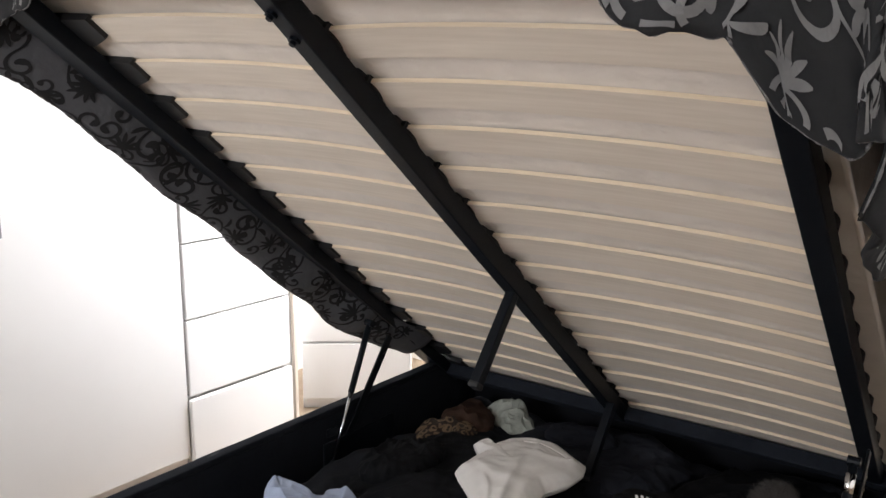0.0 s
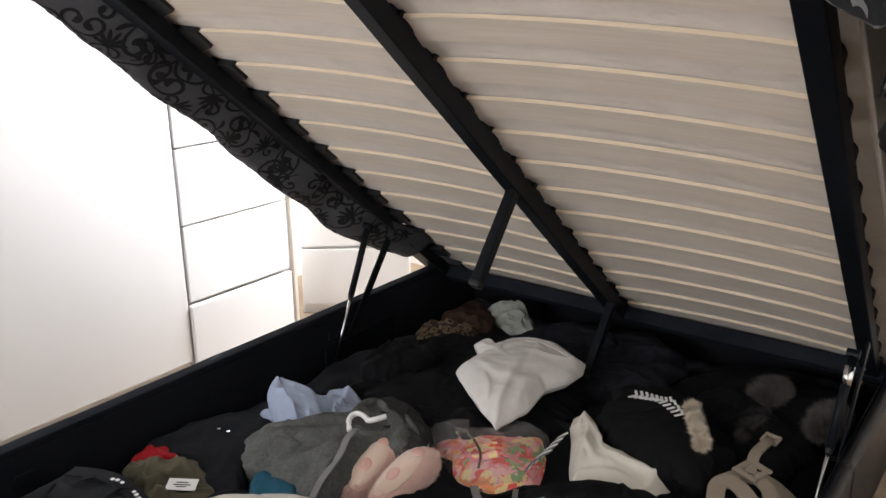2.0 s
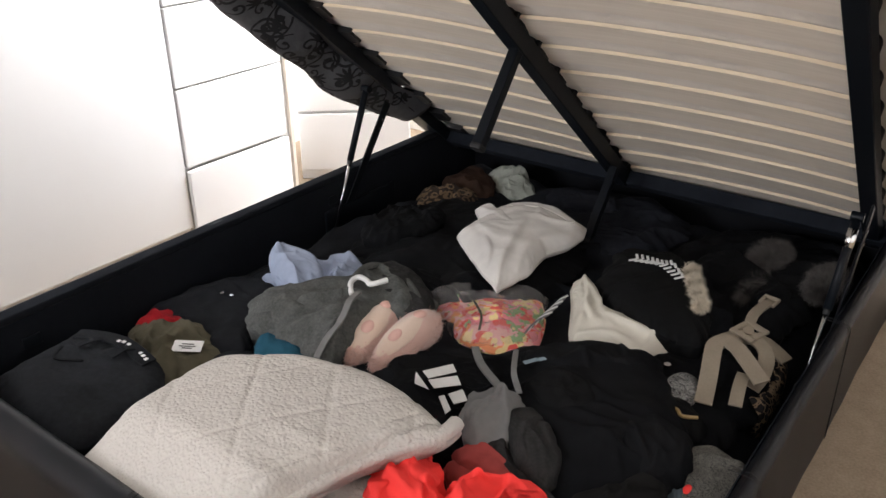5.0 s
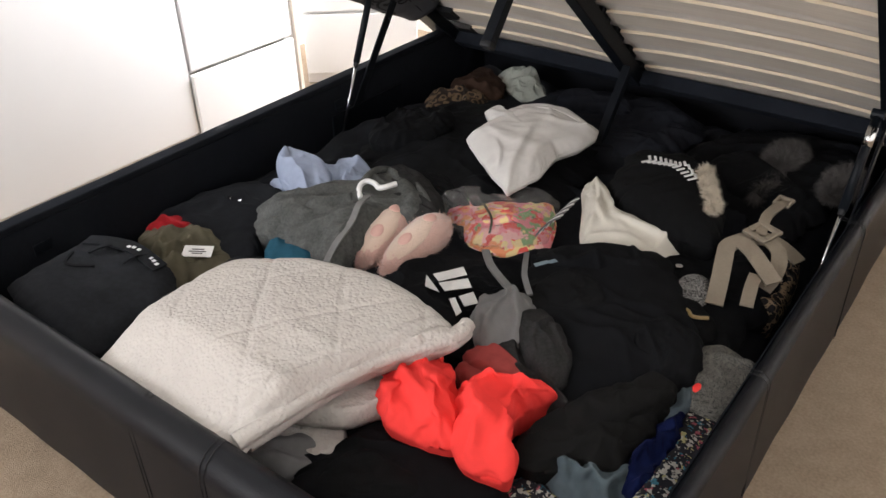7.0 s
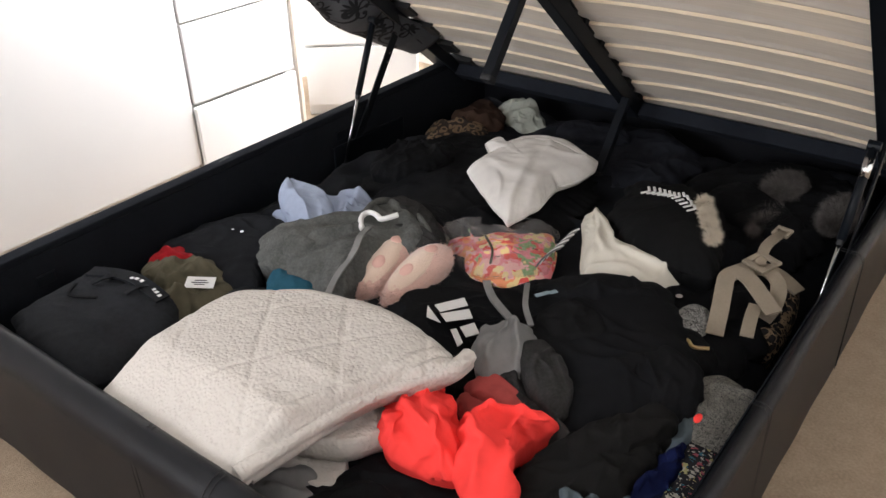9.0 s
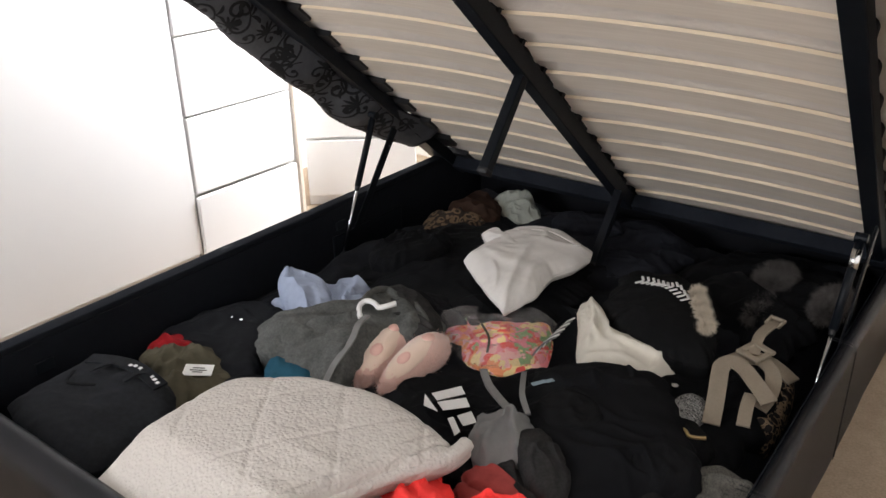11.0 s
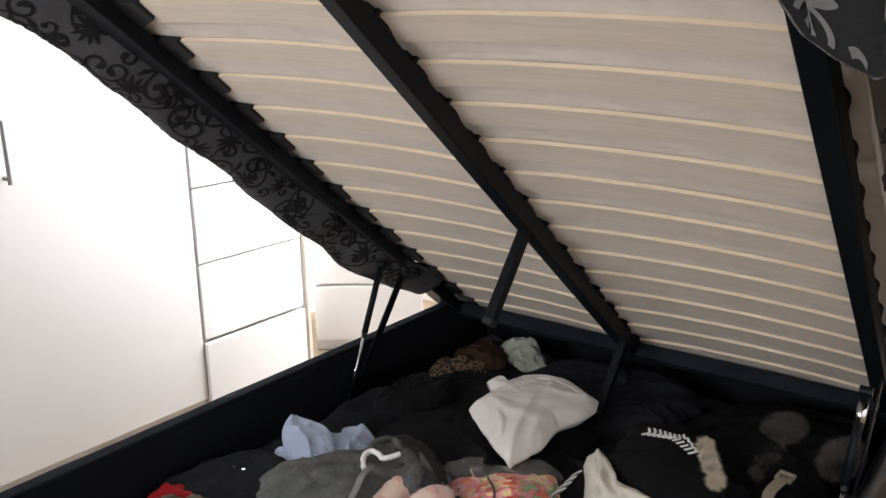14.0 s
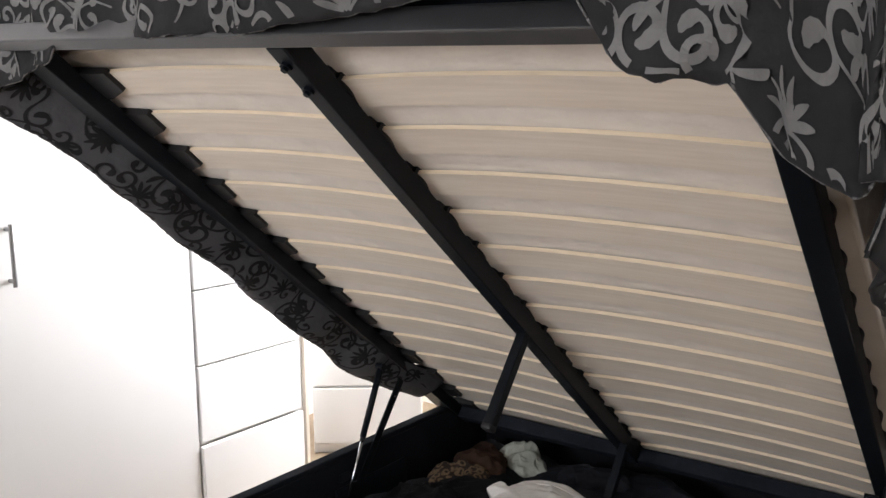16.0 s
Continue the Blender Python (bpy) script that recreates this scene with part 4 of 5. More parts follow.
def heap_z(x, y):
    e = min(x - 0.05, 1.54 - x, y, 1.98 - y)
    return 0.055 + smoothstep(-0.02, 0.10, e) * (0.10 + 0.05 * noise.noise(Vector((x * 3, y * 3, 5))) + 0.035 * crease(x, y, 0.6, 8, 3.0) + 0.02 * noise.noise(Vector((x * 11, y * 11, 1))))


bm, _ = grid_mesh(90, 120, lambda i, j: (0.048 + 1.498 * i / 89, 1.985 * j / 119, heap_z(0.048 + 1.498 * i / 89, 1.985 * j / 119)))
tagged(part("dark_clothes_layer", bm, C_HEAP, None, "", True), "layer of crumpled black clothes covering the box floor", "clothes", kind="stuff")

G = garment
G("black_jumper", "crumpled black jumper along the box side", "jumper", [(0.06, 0.62), (0.1, 0.95), (0.12, 1.3), (0.3, 1.35), (0.42, 1.15), (0.4, 0.9), (0.25, 0.72)], 0.17, C_BLACK2, amp=0.035, ang=1.2, seed=2)
G("black_cardigan", "black knitted cardigan bunched under a white top", "cardigan", [(0.244, 1.08), (0.198, 1.345), (0.282, 1.566), (0.56, 1.55), (0.835, 1.43), (0.874, 1.175), (0.80, 0.99), (0.639, 0.97), (0.421, 1.0)], 0.2, C_BLACK, amp=0.03, ang=0.9, freq=8, seed=4, dome=0.01)
G("black_dress", "black dress heaped near the hinge bar", "dress", [(0.45, 1.6), (0.5, 1.85), (0.8, 1.9), (1.0, 1.8), (0.98, 1.55), (0.75, 1.5)], 0.19, C_NAVY, amp=0.04, ang=0.3, seed=5)
G("black_coat", "black coat lying crumpled by the gas strut", "coat", [(1.05, 1.45), (1.05, 1.75), (1.2, 1.9), (1.44, 1.88), (1.46, 1.5), (1.40, 1.3), (1.25, 1.35)], 0.2, C_BLACK, amp=0.045, ang=0.5, freq=7, seed=6)
G("black_skirt", "black skirt under the beige belts", "skirt", [(1.22, 0.86), (1.2, 1.06), (1.32, 1.25), (1.46, 1.22), (1.47, 0.9), (1.42, 0.76), (1.3, 0.78)], 0.2, C_BLACK, amp=0.03, ang=1.0, seed=7)
G("black_sweater", "soft black sweater at the foot end", "sweater", [(1.0, 0.04), (0.995, 0.13), (1.0, 0.26), (1.05, 0.33), (1.2, 0.32), (1.296, 0.28), (1.36, 0.2), (1.4, 0.06), (1.2, 0.02)], 0.205, C_BLACK, amp=0.03, ang=0.2, freq=7, seed=8)
jeans, jh = G("folded_jeans", "folded black denim jeans with white waistband lettering", "jeans", [(0.15, 0.05), (0.11, 0.09), (0.096, 0.239), (0.11, 0.285), (0.24, 0.325), (0.36, 0.315), (0.446, 0.258), (0.47, 0.171), (0.473, 0.04), (0.348, 0.025)], 0.25, C_DENIM, thick=0.12, amp=0.016, ragged=0.35, ang=0.5, seed=9, edge=7)
for k in range(9):
    t = k / 8
    x, y = 0.245 + 0.115 * t, 0.283 + 0.01 * math.sin(3 * t)
    part("lettering_bar", box(-0.0045, 0.0045, -0.004, 0.004, 0, 0.001, 0, 1, Matrix.Translation((x, y, jh(x, y) + 0.009))), C_INK, jeans)
strap("waistband", [(0.13, 0.26, jh(0.13, 0.26) + 0.004), (0.2, 0.285, jh(0.2, 0.285) + 0.006), (0.28, 0.29, jh(0.28, 0.29) + 0.006), (0.37, 0.285, jh(0.37, 0.285) + 0.004)], 0.035, 0.005, C_DENIM, jeans)
for x, y in ((0.2, 0.22), (0.3, 0.24)):
    strap("belt_loop", [(x, y, jh(x, y) + 0.009), (x + 0.005, y + 0.03, jh(x, y + 0.03) + 0.012), (x + 0.01, y + 0.055, jh(x, y + 0.055) + 0.008)], 0.012, 0.003, C_DENIM, jeans)
strap("pocket_seam", [(0.15, 0.21, jh(0.15, 0.21) + 0.002), (0.19, 0.17, jh(0.19, 0.17) + 0.002), (0.25, 0.2, jh(0.25, 0.2) + 0.002)], 0.006, 0.003, C_BLACK, jeans)
olive, oh = G("olive_shirt", "crumpled olive green shirt with a white neck label", "shirt", [(0.129, 0.383), (0.12, 0.425), (0.203, 0.435), (0.279, 0.505), (0.375, 0.468), (0.385, 0.404), (0.38, 0.285), (0.284, 0.334)], 0.2, C_OLIVE, amp=0.035, ang=0.8, freq=12, seed=10, gather=0.12)
lm = Matrix.Translation((0.325, 0.415, oh(0.325, 0.415) + 0.012)) @ pose(0, 0, 0, 6, 4, 38)
tag_ = part("neck_label", box(-0.034, 0.034, -0.02, 0.02, 0, 0.002, 0, 1, lm), C_INK, olive, "white woven label")
for yy, ww in ((0.006, 0.014), (-0.002, 0.02), (-0.009, 0.012)):
    part("label_bar", box(-ww, ww, yy - 0.0015, yy + 0.0015, 0.002, 0.0026, 0, 1, lm), C_GREYD, tag_)
G("red_tee", "bright red jersey top under darker clothes", "top", [(0.085, 0.43), (0.09, 0.49), (0.15, 0.525), (0.23, 0.515), (0.27, 0.48), (0.23, 0.445), (0.15, 0.42)], 0.192, C_RED, amp=0.014, seed=11, ridges=[(0.1, 0.47, 0.25, 0.49, 0.014, 0.012)], gather=0.12)
sw, sh_ = G("black_sweatshirt", "black sweatshirt with small metal eyelets", "sweatshirt", [(0.06, 0.52), (0.081, 0.72), (0.205, 0.775), (0.323, 0.715), (0.36, 0.589), (0.42, 0.505), (0.369, 0.45), (0.296, 0.475), (0.123, 0.47)], 0.2, C_HEAP, amp=0.03, ang=0.6, freq=7, seed=12)
for x, y in ((0.19, 0.63), (0.215, 0.64)):
    bm = bmesh.new()
    add_rod(bm, (x, y, sh_(x, y) + 0.0), (x, y, sh_(x, y) + 0.005), 0.005, 14)
    part("eyelet", bm, M_CHROME, sw, "metal eyelet")
blue, bh_ = G("blue_shirt", "pale blue cotton shirt crumpled on dark clothes", "shirt", [(0.183, 0.77), (0.18, 0.84), (0.16, 0.9), (0.2, 0.95), (0.265, 0.962), (0.3, 1.02), (0.394, 0.966), (0.43, 0.886), (0.36, 0.79), (0.27, 0.73)], 0.19, C_BLUE, amp=0.045, ang=1.1, freq=13, seed=13, gather=0.14)
G("collar", "stiff pale blue collar", "", [(0.19, 0.80), (0.185, 0.86), (0.24, 0.885), (0.30, 0.879), (0.36, 0.84), (0.35, 0.77), (0.27, 0.76)], 0.25, C_BLUE, thick=0.05, amp=0.04, ang=0.4, freq=16, seed=14, parent=blue, tilt=(-0.2, 0.2), n=60, rings=14)
hood, hh = G("grey_hoodie", "grey marl fleece hoodie with pale drawstrings", "hoodie", [(0.334, 0.58), (0.295, 0.655), (0.35, 0.79), (0.438, 0.869), (0.455, 0.98), (0.548, 0.97), (0.668, 0.916), (0.72, 0.85), (0.64, 0.76), (0.63, 0.668), (0.634, 0.565), (0.544, 0.545), (0.418, 0.555)], 0.235, C_GREY, thick=0.11, amp=0.018, ang=0.85, freq=9, seed=15, dome=0.022,
             ridges=[(0.35, 0.63, 0.47, 0.80, 0.016, 0.022), (0.42, 0.57, 0.53, 0.76, 0.018, 0.018), (0.48, 0.56, 0.56, 0.72, 0.012, 0.012), (0.60, 0.60, 0.60, 0.76, 0.014, 0.012), (0.48, 0.92, 0.62, 0.84, 0.018, 0.02), (0.64, 0.90, 0.66, 0.78, 0.016, 0.016)], gather=0.08)
G("hood", "grey fleece hood", "", [(0.47, 0.84), (0.46, 0.97), (0.54, 0.985), (0.66, 0.92), (0.73, 0.83), (0.66, 0.79), (0.55, 0.82)], 0.25, C_GREYD, thick=0.06, amp=0.015, ang=0.2, freq=11, seed=16, parent=hood)
cord("hood_rim", [(x, y, hh(x, y) + 0.004) for x, y in ((0.50, 0.80), (0.475, 0.87), (0.485, 0.94), (0.53, 0.955), (0.60, 0.90), (0.67, 0.86), (0.70, 0.83))], 0.009, C_GREY, hood, "thick grey hood hem")
cord("drawstring", [(0.55, 0.745, 0.28), (0.515, 0.77, 0.288), (0.517, 0.805, 0.296), (0.555, 0.80, 0.296), (0.573, 0.785, 0.294), (0.594, 0.828, 0.298)], 0.007, C_INK, hood, "white tubular drawstring")
strap("zip_band", [(0.562, 0.757, 0.285), (0.585, 0.70, hh(0.585, 0.70) + 0.012), (0.601, 0.654, hh(0.601, 0.654) + 0.01), (0.612, 0.585, hh(0.612, 0.585) + 0.01), (0.625, 0.54, 0.235)], 0.015, 0.005, C_GREYL, hood, "pale grey zip band")
strap("cuff", [(0.58, 0.63, 0.22), (0.60, 0.59, 0.235), (0.635, 0.575, 0.22)], 0.014, 0.006, C_GREYL, hood)
G("teal_top", "folded teal cotton top", "top", [(0.40, 0.60), (0.47, 0.62), (0.57, 0.565), (0.57, 0.50), (0.49, 0.485), (0.42, 0.535)], 0.205, C_TEAL, thick=0.05, amp=0.008, ragged=0.3, seed=17)


def slipper(m, seed):
    """A plush slipper seen on its sole: a rounded fluffy body with a cream sole and toe pads."""
    root = tagged(new("plush_slipper"), "fluffy pink slipper with cream paw-pad sole", "slipper", "slippers in the bed box")
    bm = bmesh.new()
    bmesh.ops.create_uvsphere(bm, u_segments=40, v_segments=28, radius=1.0)
    for v in bm.verts:
        t = math.copysign(abs(v.co.x) ** 0.85, v.co.x)
        wv = 0.051 * (1.0 + 0.2 * t)
        v.co = Vector((t * 0.118, v.co.y * wv, v.co.z * 0.045 * (1 + 0.12 * t))) * (1 + 0.05 * noise.noise(v.co * 5 + Vector((seed, 0, 0))))
    body = part("body", bm, C_FLUFF, root, "", True)
    rng = random.Random(seed)
    bm = bmesh.new()
    for _ in range(3000):
        d = Vector((rng.gauss(0, 1), rng.gauss(0, 1), rng.gauss(0, 1))).normalized()
        if d.z > 0.55 and abs(d.x) < 0.8:
            continue
        p = Vector((d.x * 0.118, d.y * 0.051 * (1 + 0.2 * d.x), d.z * 0.045))
        sd = d.cross(Vector((rng.gauss(0, 1), rng.gauss(0, 1), rng.gauss(0, 1)))).normalized() * 0.0011
        tip = p + (d + Vector((rng.gauss(0, 0.5), rng.gauss(0, 0.5), rng.gauss(0, 0.5)))).normalized() * rng.uniform(0.006, 0.014)
        bm.faces.new([bm.verts.new(q) for q in (p - sd, p + sd, tip)])
    part("plush_pile", bm, C_FLUFF, body)
    for nm, mt, cx, cy, rx, ry, dz in (("sole", C_PAD, -0.005, 0, 0.09, 0.034, 0.0), ("toe_pad", C_ROSE, 0.062, 0.0, 0.017, 0.016, 0.003), ("heel_pad", C_ROSE, -0.03, 0.0, 0.02, 0.015, 0.003)):
        bm = bmesh.new()
        bmesh.ops.create_uvsphere(bm, u_segments=24, v_segments=12, radius=1.0)
        for v in bm.verts:
            x, y = cx + v.co.x * rx, cy + v.co.y * ry
            top = 0.045 * (1 + 0.12 * x / 0.118) * math.sqrt(max(0.05, 1 - (x / 0.118) ** 2 - (y / 0.05) ** 2))
            v.co = Vector((x, y, top + dz + v.co.z * 0.004))
        part(nm, bm, mt, root, "", True)
    root.matrix_world = m
    return root


slipper(pose(0.622, 0.735, 0.205, 12, -10, 100), 1)
slipper(pose(0.716, 0.745, 0.205, 2, -10, 88), 2)
bag, bg_h = G("wrapped_swimwear", "tropical print fabric folded in clear plastic film", "packet", [(0.63, 0.98), (0.731, 1.06), (0.847, 1.165), (0.96, 0.926), (0.80, 0.855), (0.72, 0.90)], 0.19, C_TROPIC, thick=0.04, amp=0.012, ragged=0.2, ang=0.9, freq=9, seed=18, edge=7, gather=0.03)
G("plastic_film", "crinkled clear plastic film", "", [(0.6, 1.0), (0.65, 1.06), (0.731, 1.085), (0.86, 1.15), (0.94, 0.98), (0.92, 0.91), (0.8, 0.845), (0.7, 0.885), (0.62, 0.94)], 0.207, M_PLASTIC, thick=0.03, amp=0.022, freq=18, seed=19, parent=bag, gather=0.08)
strap("paper_edge", [(0.70, 1.03, bg_h(0.70, 1.03) + 0.008), (0.80, 0.94, bg_h(0.8, 0.94) + 0.008), (0.83, 0.89, bg_h(0.83, 0.89) + 0.006)], 0.006, 0.002, C_OLIVE, bag)
wt, wth = G("white_top", "crumpled white jersey top on black clothes", "top", [(0.531, 1.209), (0.523, 1.273), (0.521, 1.345), (0.463, 1.397), (0.476, 1.431), (0.528, 1.407), (0.537, 1.493), (0.596, 1.538), (0.688, 1.54), (0.742, 1.508), (0.808, 1.474), (0.828, 1.426), (0.83, 1.368), (0.797, 1.268), (0.817, 1.139), (0.799, 1.01), (0.704, 1.072), (0.597, 1.154)],
            0.268, C_WHITE, thick=0.004, amp=0.005, ragged=0.2, ang=0.75, freq=7, seed=20, dome=0.012, corners=True,
            ridges=[(0.778, 1.024, 0.678, 1.334, 0.006, 0.016), (0.548, 1.204, 0.618, 1.454, 0.0072, 0.018), (0.818, 1.444, 0.658, 1.394, 0.006, 0.014), (0.558, 1.174, 0.768, 1.034, 0.006, 0.012), (0.813, 1.094, 0.778, 1.314, 0.006, 0.014), (0.528, 1.394, 0.718, 1.494, 0.0072, 0.013), (0.478, 1.404, 0.578, 1.384, 0.0084, 0.012), (0.578, 1.254, 0.758, 1.214, 0.0048, 0.02), (0.638, 1.474, 0.698, 1.354, 0.0048, 0.014), (0.718, 1.094, 0.638, 1.194, 0.0048, 0.01)], gather=0.05)
strap("neckband", [(x, y, wth(x, y) + 0.001) for x, y in ((0.58, 1.42), (0.63, 1.455), (0.68, 1.465), (0.74, 1.45), (0.79, 1.42))], 0.012, 0.003, C_WHITE, wt)
leop, _ = G("leopard_scarf", "brown leopard print scarf", "scarf", [(0.216, 1.398), (0.142, 1.523), (0.167, 1.6), (0.233, 1.643), (0.31, 1.735), (0.341, 1.623), (0.332, 1.474), (0.283, 1.39)], 0.18, C_LEOPARD, amp=0.035, ang=0.9, freq=12, seed=21, gather=0.12)
G("brown_top", "crumpled dark brown cotton top", "top", [(0.152, 1.663), (0.156, 1.80), (0.279, 1.776), (0.353, 1.658), (0.284, 1.59), (0.2, 1.6)], 0.2, C_BROWN, amp=0.03, freq=12, seed=22, gather=0.12)
G("green_top", "pale green cotton top bunched by the hinge bar", "top", [(0.235, 1.815), (0.28, 1.87), (0.386, 1.837), (0.479, 1.742), (0.407, 1.695), (0.278, 1.767)], 0.192, C_MINT, amp=0.04, ang=0.3, freq=12, seed=23, gather=0.16)
wl, wlh = G("cream_jeans", "folded leg of cream denim jeans", "jeans", [(0.917, 1.184), (0.905, 1.23), (0.935, 1.245), (0.975, 1.19), (1.0, 1.14), (1.061, 1.092), (1.162, 1.067), (1.226, 1.096), (1.247, 1.05), (1.219, 0.989), (1.189, 0.953), (1.121, 0.945), (1.056, 0.932), (1.015, 0.999), (0.955, 1.123)],
            0.228, C_CREAM, thick=0.04, amp=0.006, ragged=0.2, ang=-0.7, freq=7, seed=24, dome=0.02, corners=True,
            ridges=[(0.93, 1.22, 1.04, 0.97, 0.012, 0.009), (0.94, 1.23, 1.07, 1.02, 0.014, 0.010), (0.98, 1.17, 1.10, 1.03, 0.010, 0.012), (1.06, 0.96, 1.20, 0.99, 0.010, 0.012), (1.10, 1.05, 1.22, 1.06, 0.012, 0.014), (1.20, 1.08, 1.20, 0.98, 0.010, 0.008)], gather=0.06)
G("leg_end", "turned-up cream cuff", "", [(1.15, 0.945), (1.18, 0.972), (1.222, 0.965), (1.215, 0.925), (1.18, 0.905)], 0.205, C_CREAM, thick=0.03, amp=0.008, seed=25, parent=wl)
coat, ch = G("black_parka", "black padded parka with patterned trim and fur edging", "parka", [(0.985, 1.2), (0.97, 1.40), (1.114, 1.44), (1.25, 1.28), (1.314, 1.088), (1.257, 1.045), (1.16, 1.06), (1.06, 1.11)], 0.27, C_BLACK2, thick=0.1, amp=0.022, ang=0.5, freq=7, seed=26, dome=0.02)
for k in range(11):
    t = k / 10
    x, y = 1.045 + 0.135 * t, 1.285 - 0.03 * t - 0.02 * (1 - (2 * t - 1) ** 2) * -1
    for dy, rot in ((0.013, 30), (-0.011, -30)):
        part("trim_stitch", box(-0.0035, 0.0035, -0.012, 0.012, 0, 0.003, 0.001, 1, Matrix.Translation((x, y + dy, ch(x, y + dy) + 0.004)) @ pose(0, 0, 0, 0, 0, rot)), C_INK, coat)
for k in range(4):
    t = k / 3
    x, y = 1.19 + 0.075 * t, 1.30 - 0.13 * t
    tuft("fur_trim", "", "", (x, y, ch(x, y) + 0.004), (0.012, 0.026, 0.01), 0.02, 1100, C_CREAMFUR, 30 + k, coat, 0.5, 0.0006)["label"] = "cream fur trim"
cord("toggle", [(1.285, 1.15, 0.25), (1.30, 1.11, 0.255), (1.305, 1.09, 0.245)], 0.012, C_GREYD, coat)
for x, y in ((1.27, 0.99), (1.355, 1.02)):
    part("press_stud", rod((x, y, 0.222), (x, y, 0.228), 0.008, 14), M_CHROME, coat)
lh, lhh = G("logo_hoodie", "black hoodie with a white printed logo and grey drawstrings", "hoodie", [(0.725, 0.66), (0.745, 0.72), (0.80, 0.76), (0.886, 0.80), (0.97, 0.86), (1.07, 0.73), (1.03, 0.62), (1.06, 0.49), (0.951, 0.50), (0.83, 0.55)], 0.205, C_BLACK, thick=0.1, amp=0.03, ang=0.4, freq=7, seed=27)
for shape in ([(0.85, 0.618), (0.912, 0.583), (0.874, 0.583)],
              [(0.861, 0.628), (0.898, 0.688), (0.922, 0.669), (0.887, 0.614)],
              [(0.891, 0.609), (0.932, 0.658), (0.958, 0.636), (0.919, 0.593)],
              [(0.944, 0.575), (0.951, 0.586), (0.991, 0.554), (0.99, 0.537)],
              [(0.955, 0.594), (0.97, 0.624), (1.001, 0.599), (0.985, 0.573)]):
    bm = bmesh.new()
    bm.faces.new([bm.verts.new((x, y, max(lhh(x, y), 0.236) + 0.009)) for x, y in shape])
    ex = bmesh.ops.extrude_face_region(bm, geom=bm.faces[:])
    bmesh.ops.translate(bm, vec=(0, 0, 0.0015), verts=[v for v in ex["geom"] if isinstance(v, bmesh.types.BMVert)])
    bmesh.ops.recalc_face_normals(bm, faces=bm.faces)
    part("logo_shape", bm, C_INK, lh, "plain white logo shape")
strap("drawstring", [(0.895, 0.785, lhh(0.895, 0.785) + 0.012), (0.915, 0.75, 0.262), (0.965, 0.70, 0.266), (1.04, 0.655, 0.266)], 0.017, 0.005, C_GREYL, lh, "flat grey drawstring")
strap("drawstring", [(0.985, 0.81, 0.25), (1.03, 0.73, 0.275), (1.055, 0.69, 0.28), (1.09, 0.655, 0.27)], 0.012, 0.005, C_GREYL, lh, "flat grey drawstring")
jk, jkh = G("black_jacket", "large black jacket spread over the pile", "jacket", [(1.05, 0.69), (0.985, 0.85), (1.06, 0.92), (1.132, 0.968), (1.27, 0.962), (1.40, 0.775), (1.455, 0.625), (1.415, 0.543), (1.297, 0.451), (1.169, 0.553)], 0.245, C_BLACK, thick=0.12, amp=0.035, ang=0.25, freq=6, seed=28, dome=0.02)
for dx, s_ in ((0.0, 1.0), (0.022, 0.7)):
    part("chest_logo", box(-0.006, 0.006, -0.017 * s_, 0.017 * s_, 0, 0.0015, 0.0005, 1, Matrix.Translation((1.05 + dx, 0.765 + dx * 0.6, jkh(1.05 + dx, 0.765) + 0.012)) @ pose(0, 0, 0, 0, 0, -30)), C_INKBLUE, jk)
G("grey_tee", "light grey jersey top knotted at the front", "top", [(1.035, 0.527), (1.005, 0.60), (1.037, 0.67), (1.111, 0.65), (1.15, 0.56), (1.094, 0.49)], 0.25, C_GREYL, thick=0.07, amp=0.016, ang=1.3, freq=11, seed=29, dome=0.016,
  ridges=[(1.07, 0.62, 1.05, 0.51, 0.018, 0.008), (1.075, 0.62, 1.08, 0.50, 0.018, 0.008), (1.08, 0.62, 1.13, 0.54, 0.018, 0.009), (1.06, 0.63, 1.02, 0.56, 0.016, 0.009)], gather=0.16)
G("charcoal_sleeve", "charcoal marl knitted sleeve", "jumper", [(1.1, 0.579), (1.116, 0.645), (1.17, 0.62), (1.235, 0.57), (1.275, 0.505), (1.256, 0.455), (1.2, 0.48), (1.155, 0.52)], 0.265, C_GREYD, amp=0.025, ang=-0.8, freq=9, seed=31, gather=0.05)
G("dark_tights", "folded dark tights under a grey top", "tights", [(1.07, 0.535), (1.16, 0.535), (1.27, 0.47), (1.33, 0.43), (1.24, 0.43), (1.13, 0.46)], 0.235, C_GREYD, thick=0.06, amp=0.02, ang=-0.6, seed=32)
pk, _ = G("pink_knit", "folded dusty pink knitted top", "jumper", [(1.052, 0.472), (1.068, 0.512), (1.09, 0.518), (1.24, 0.478), (1.25, 0.455), (1.175, 0.44), (1.08, 0.447)], 0.228, C_PINK, thick=0.02, amp=0.004, ragged=0.1, ang=-0.5, seed=33, corners=True, ridges=[(1.06, 0.495, 1.24, 0.465, 0.008, 0.012)], gather=0.0)
G("fold", "", "", [(1.045, 0.455), (1.08, 0.485), (1.21, 0.445), (1.26, 0.425), (1.21, 0.405), (1.10, 0.42)], 0.212, C_PINK, thick=0.02, amp=0.004, seed=34, parent=pk)
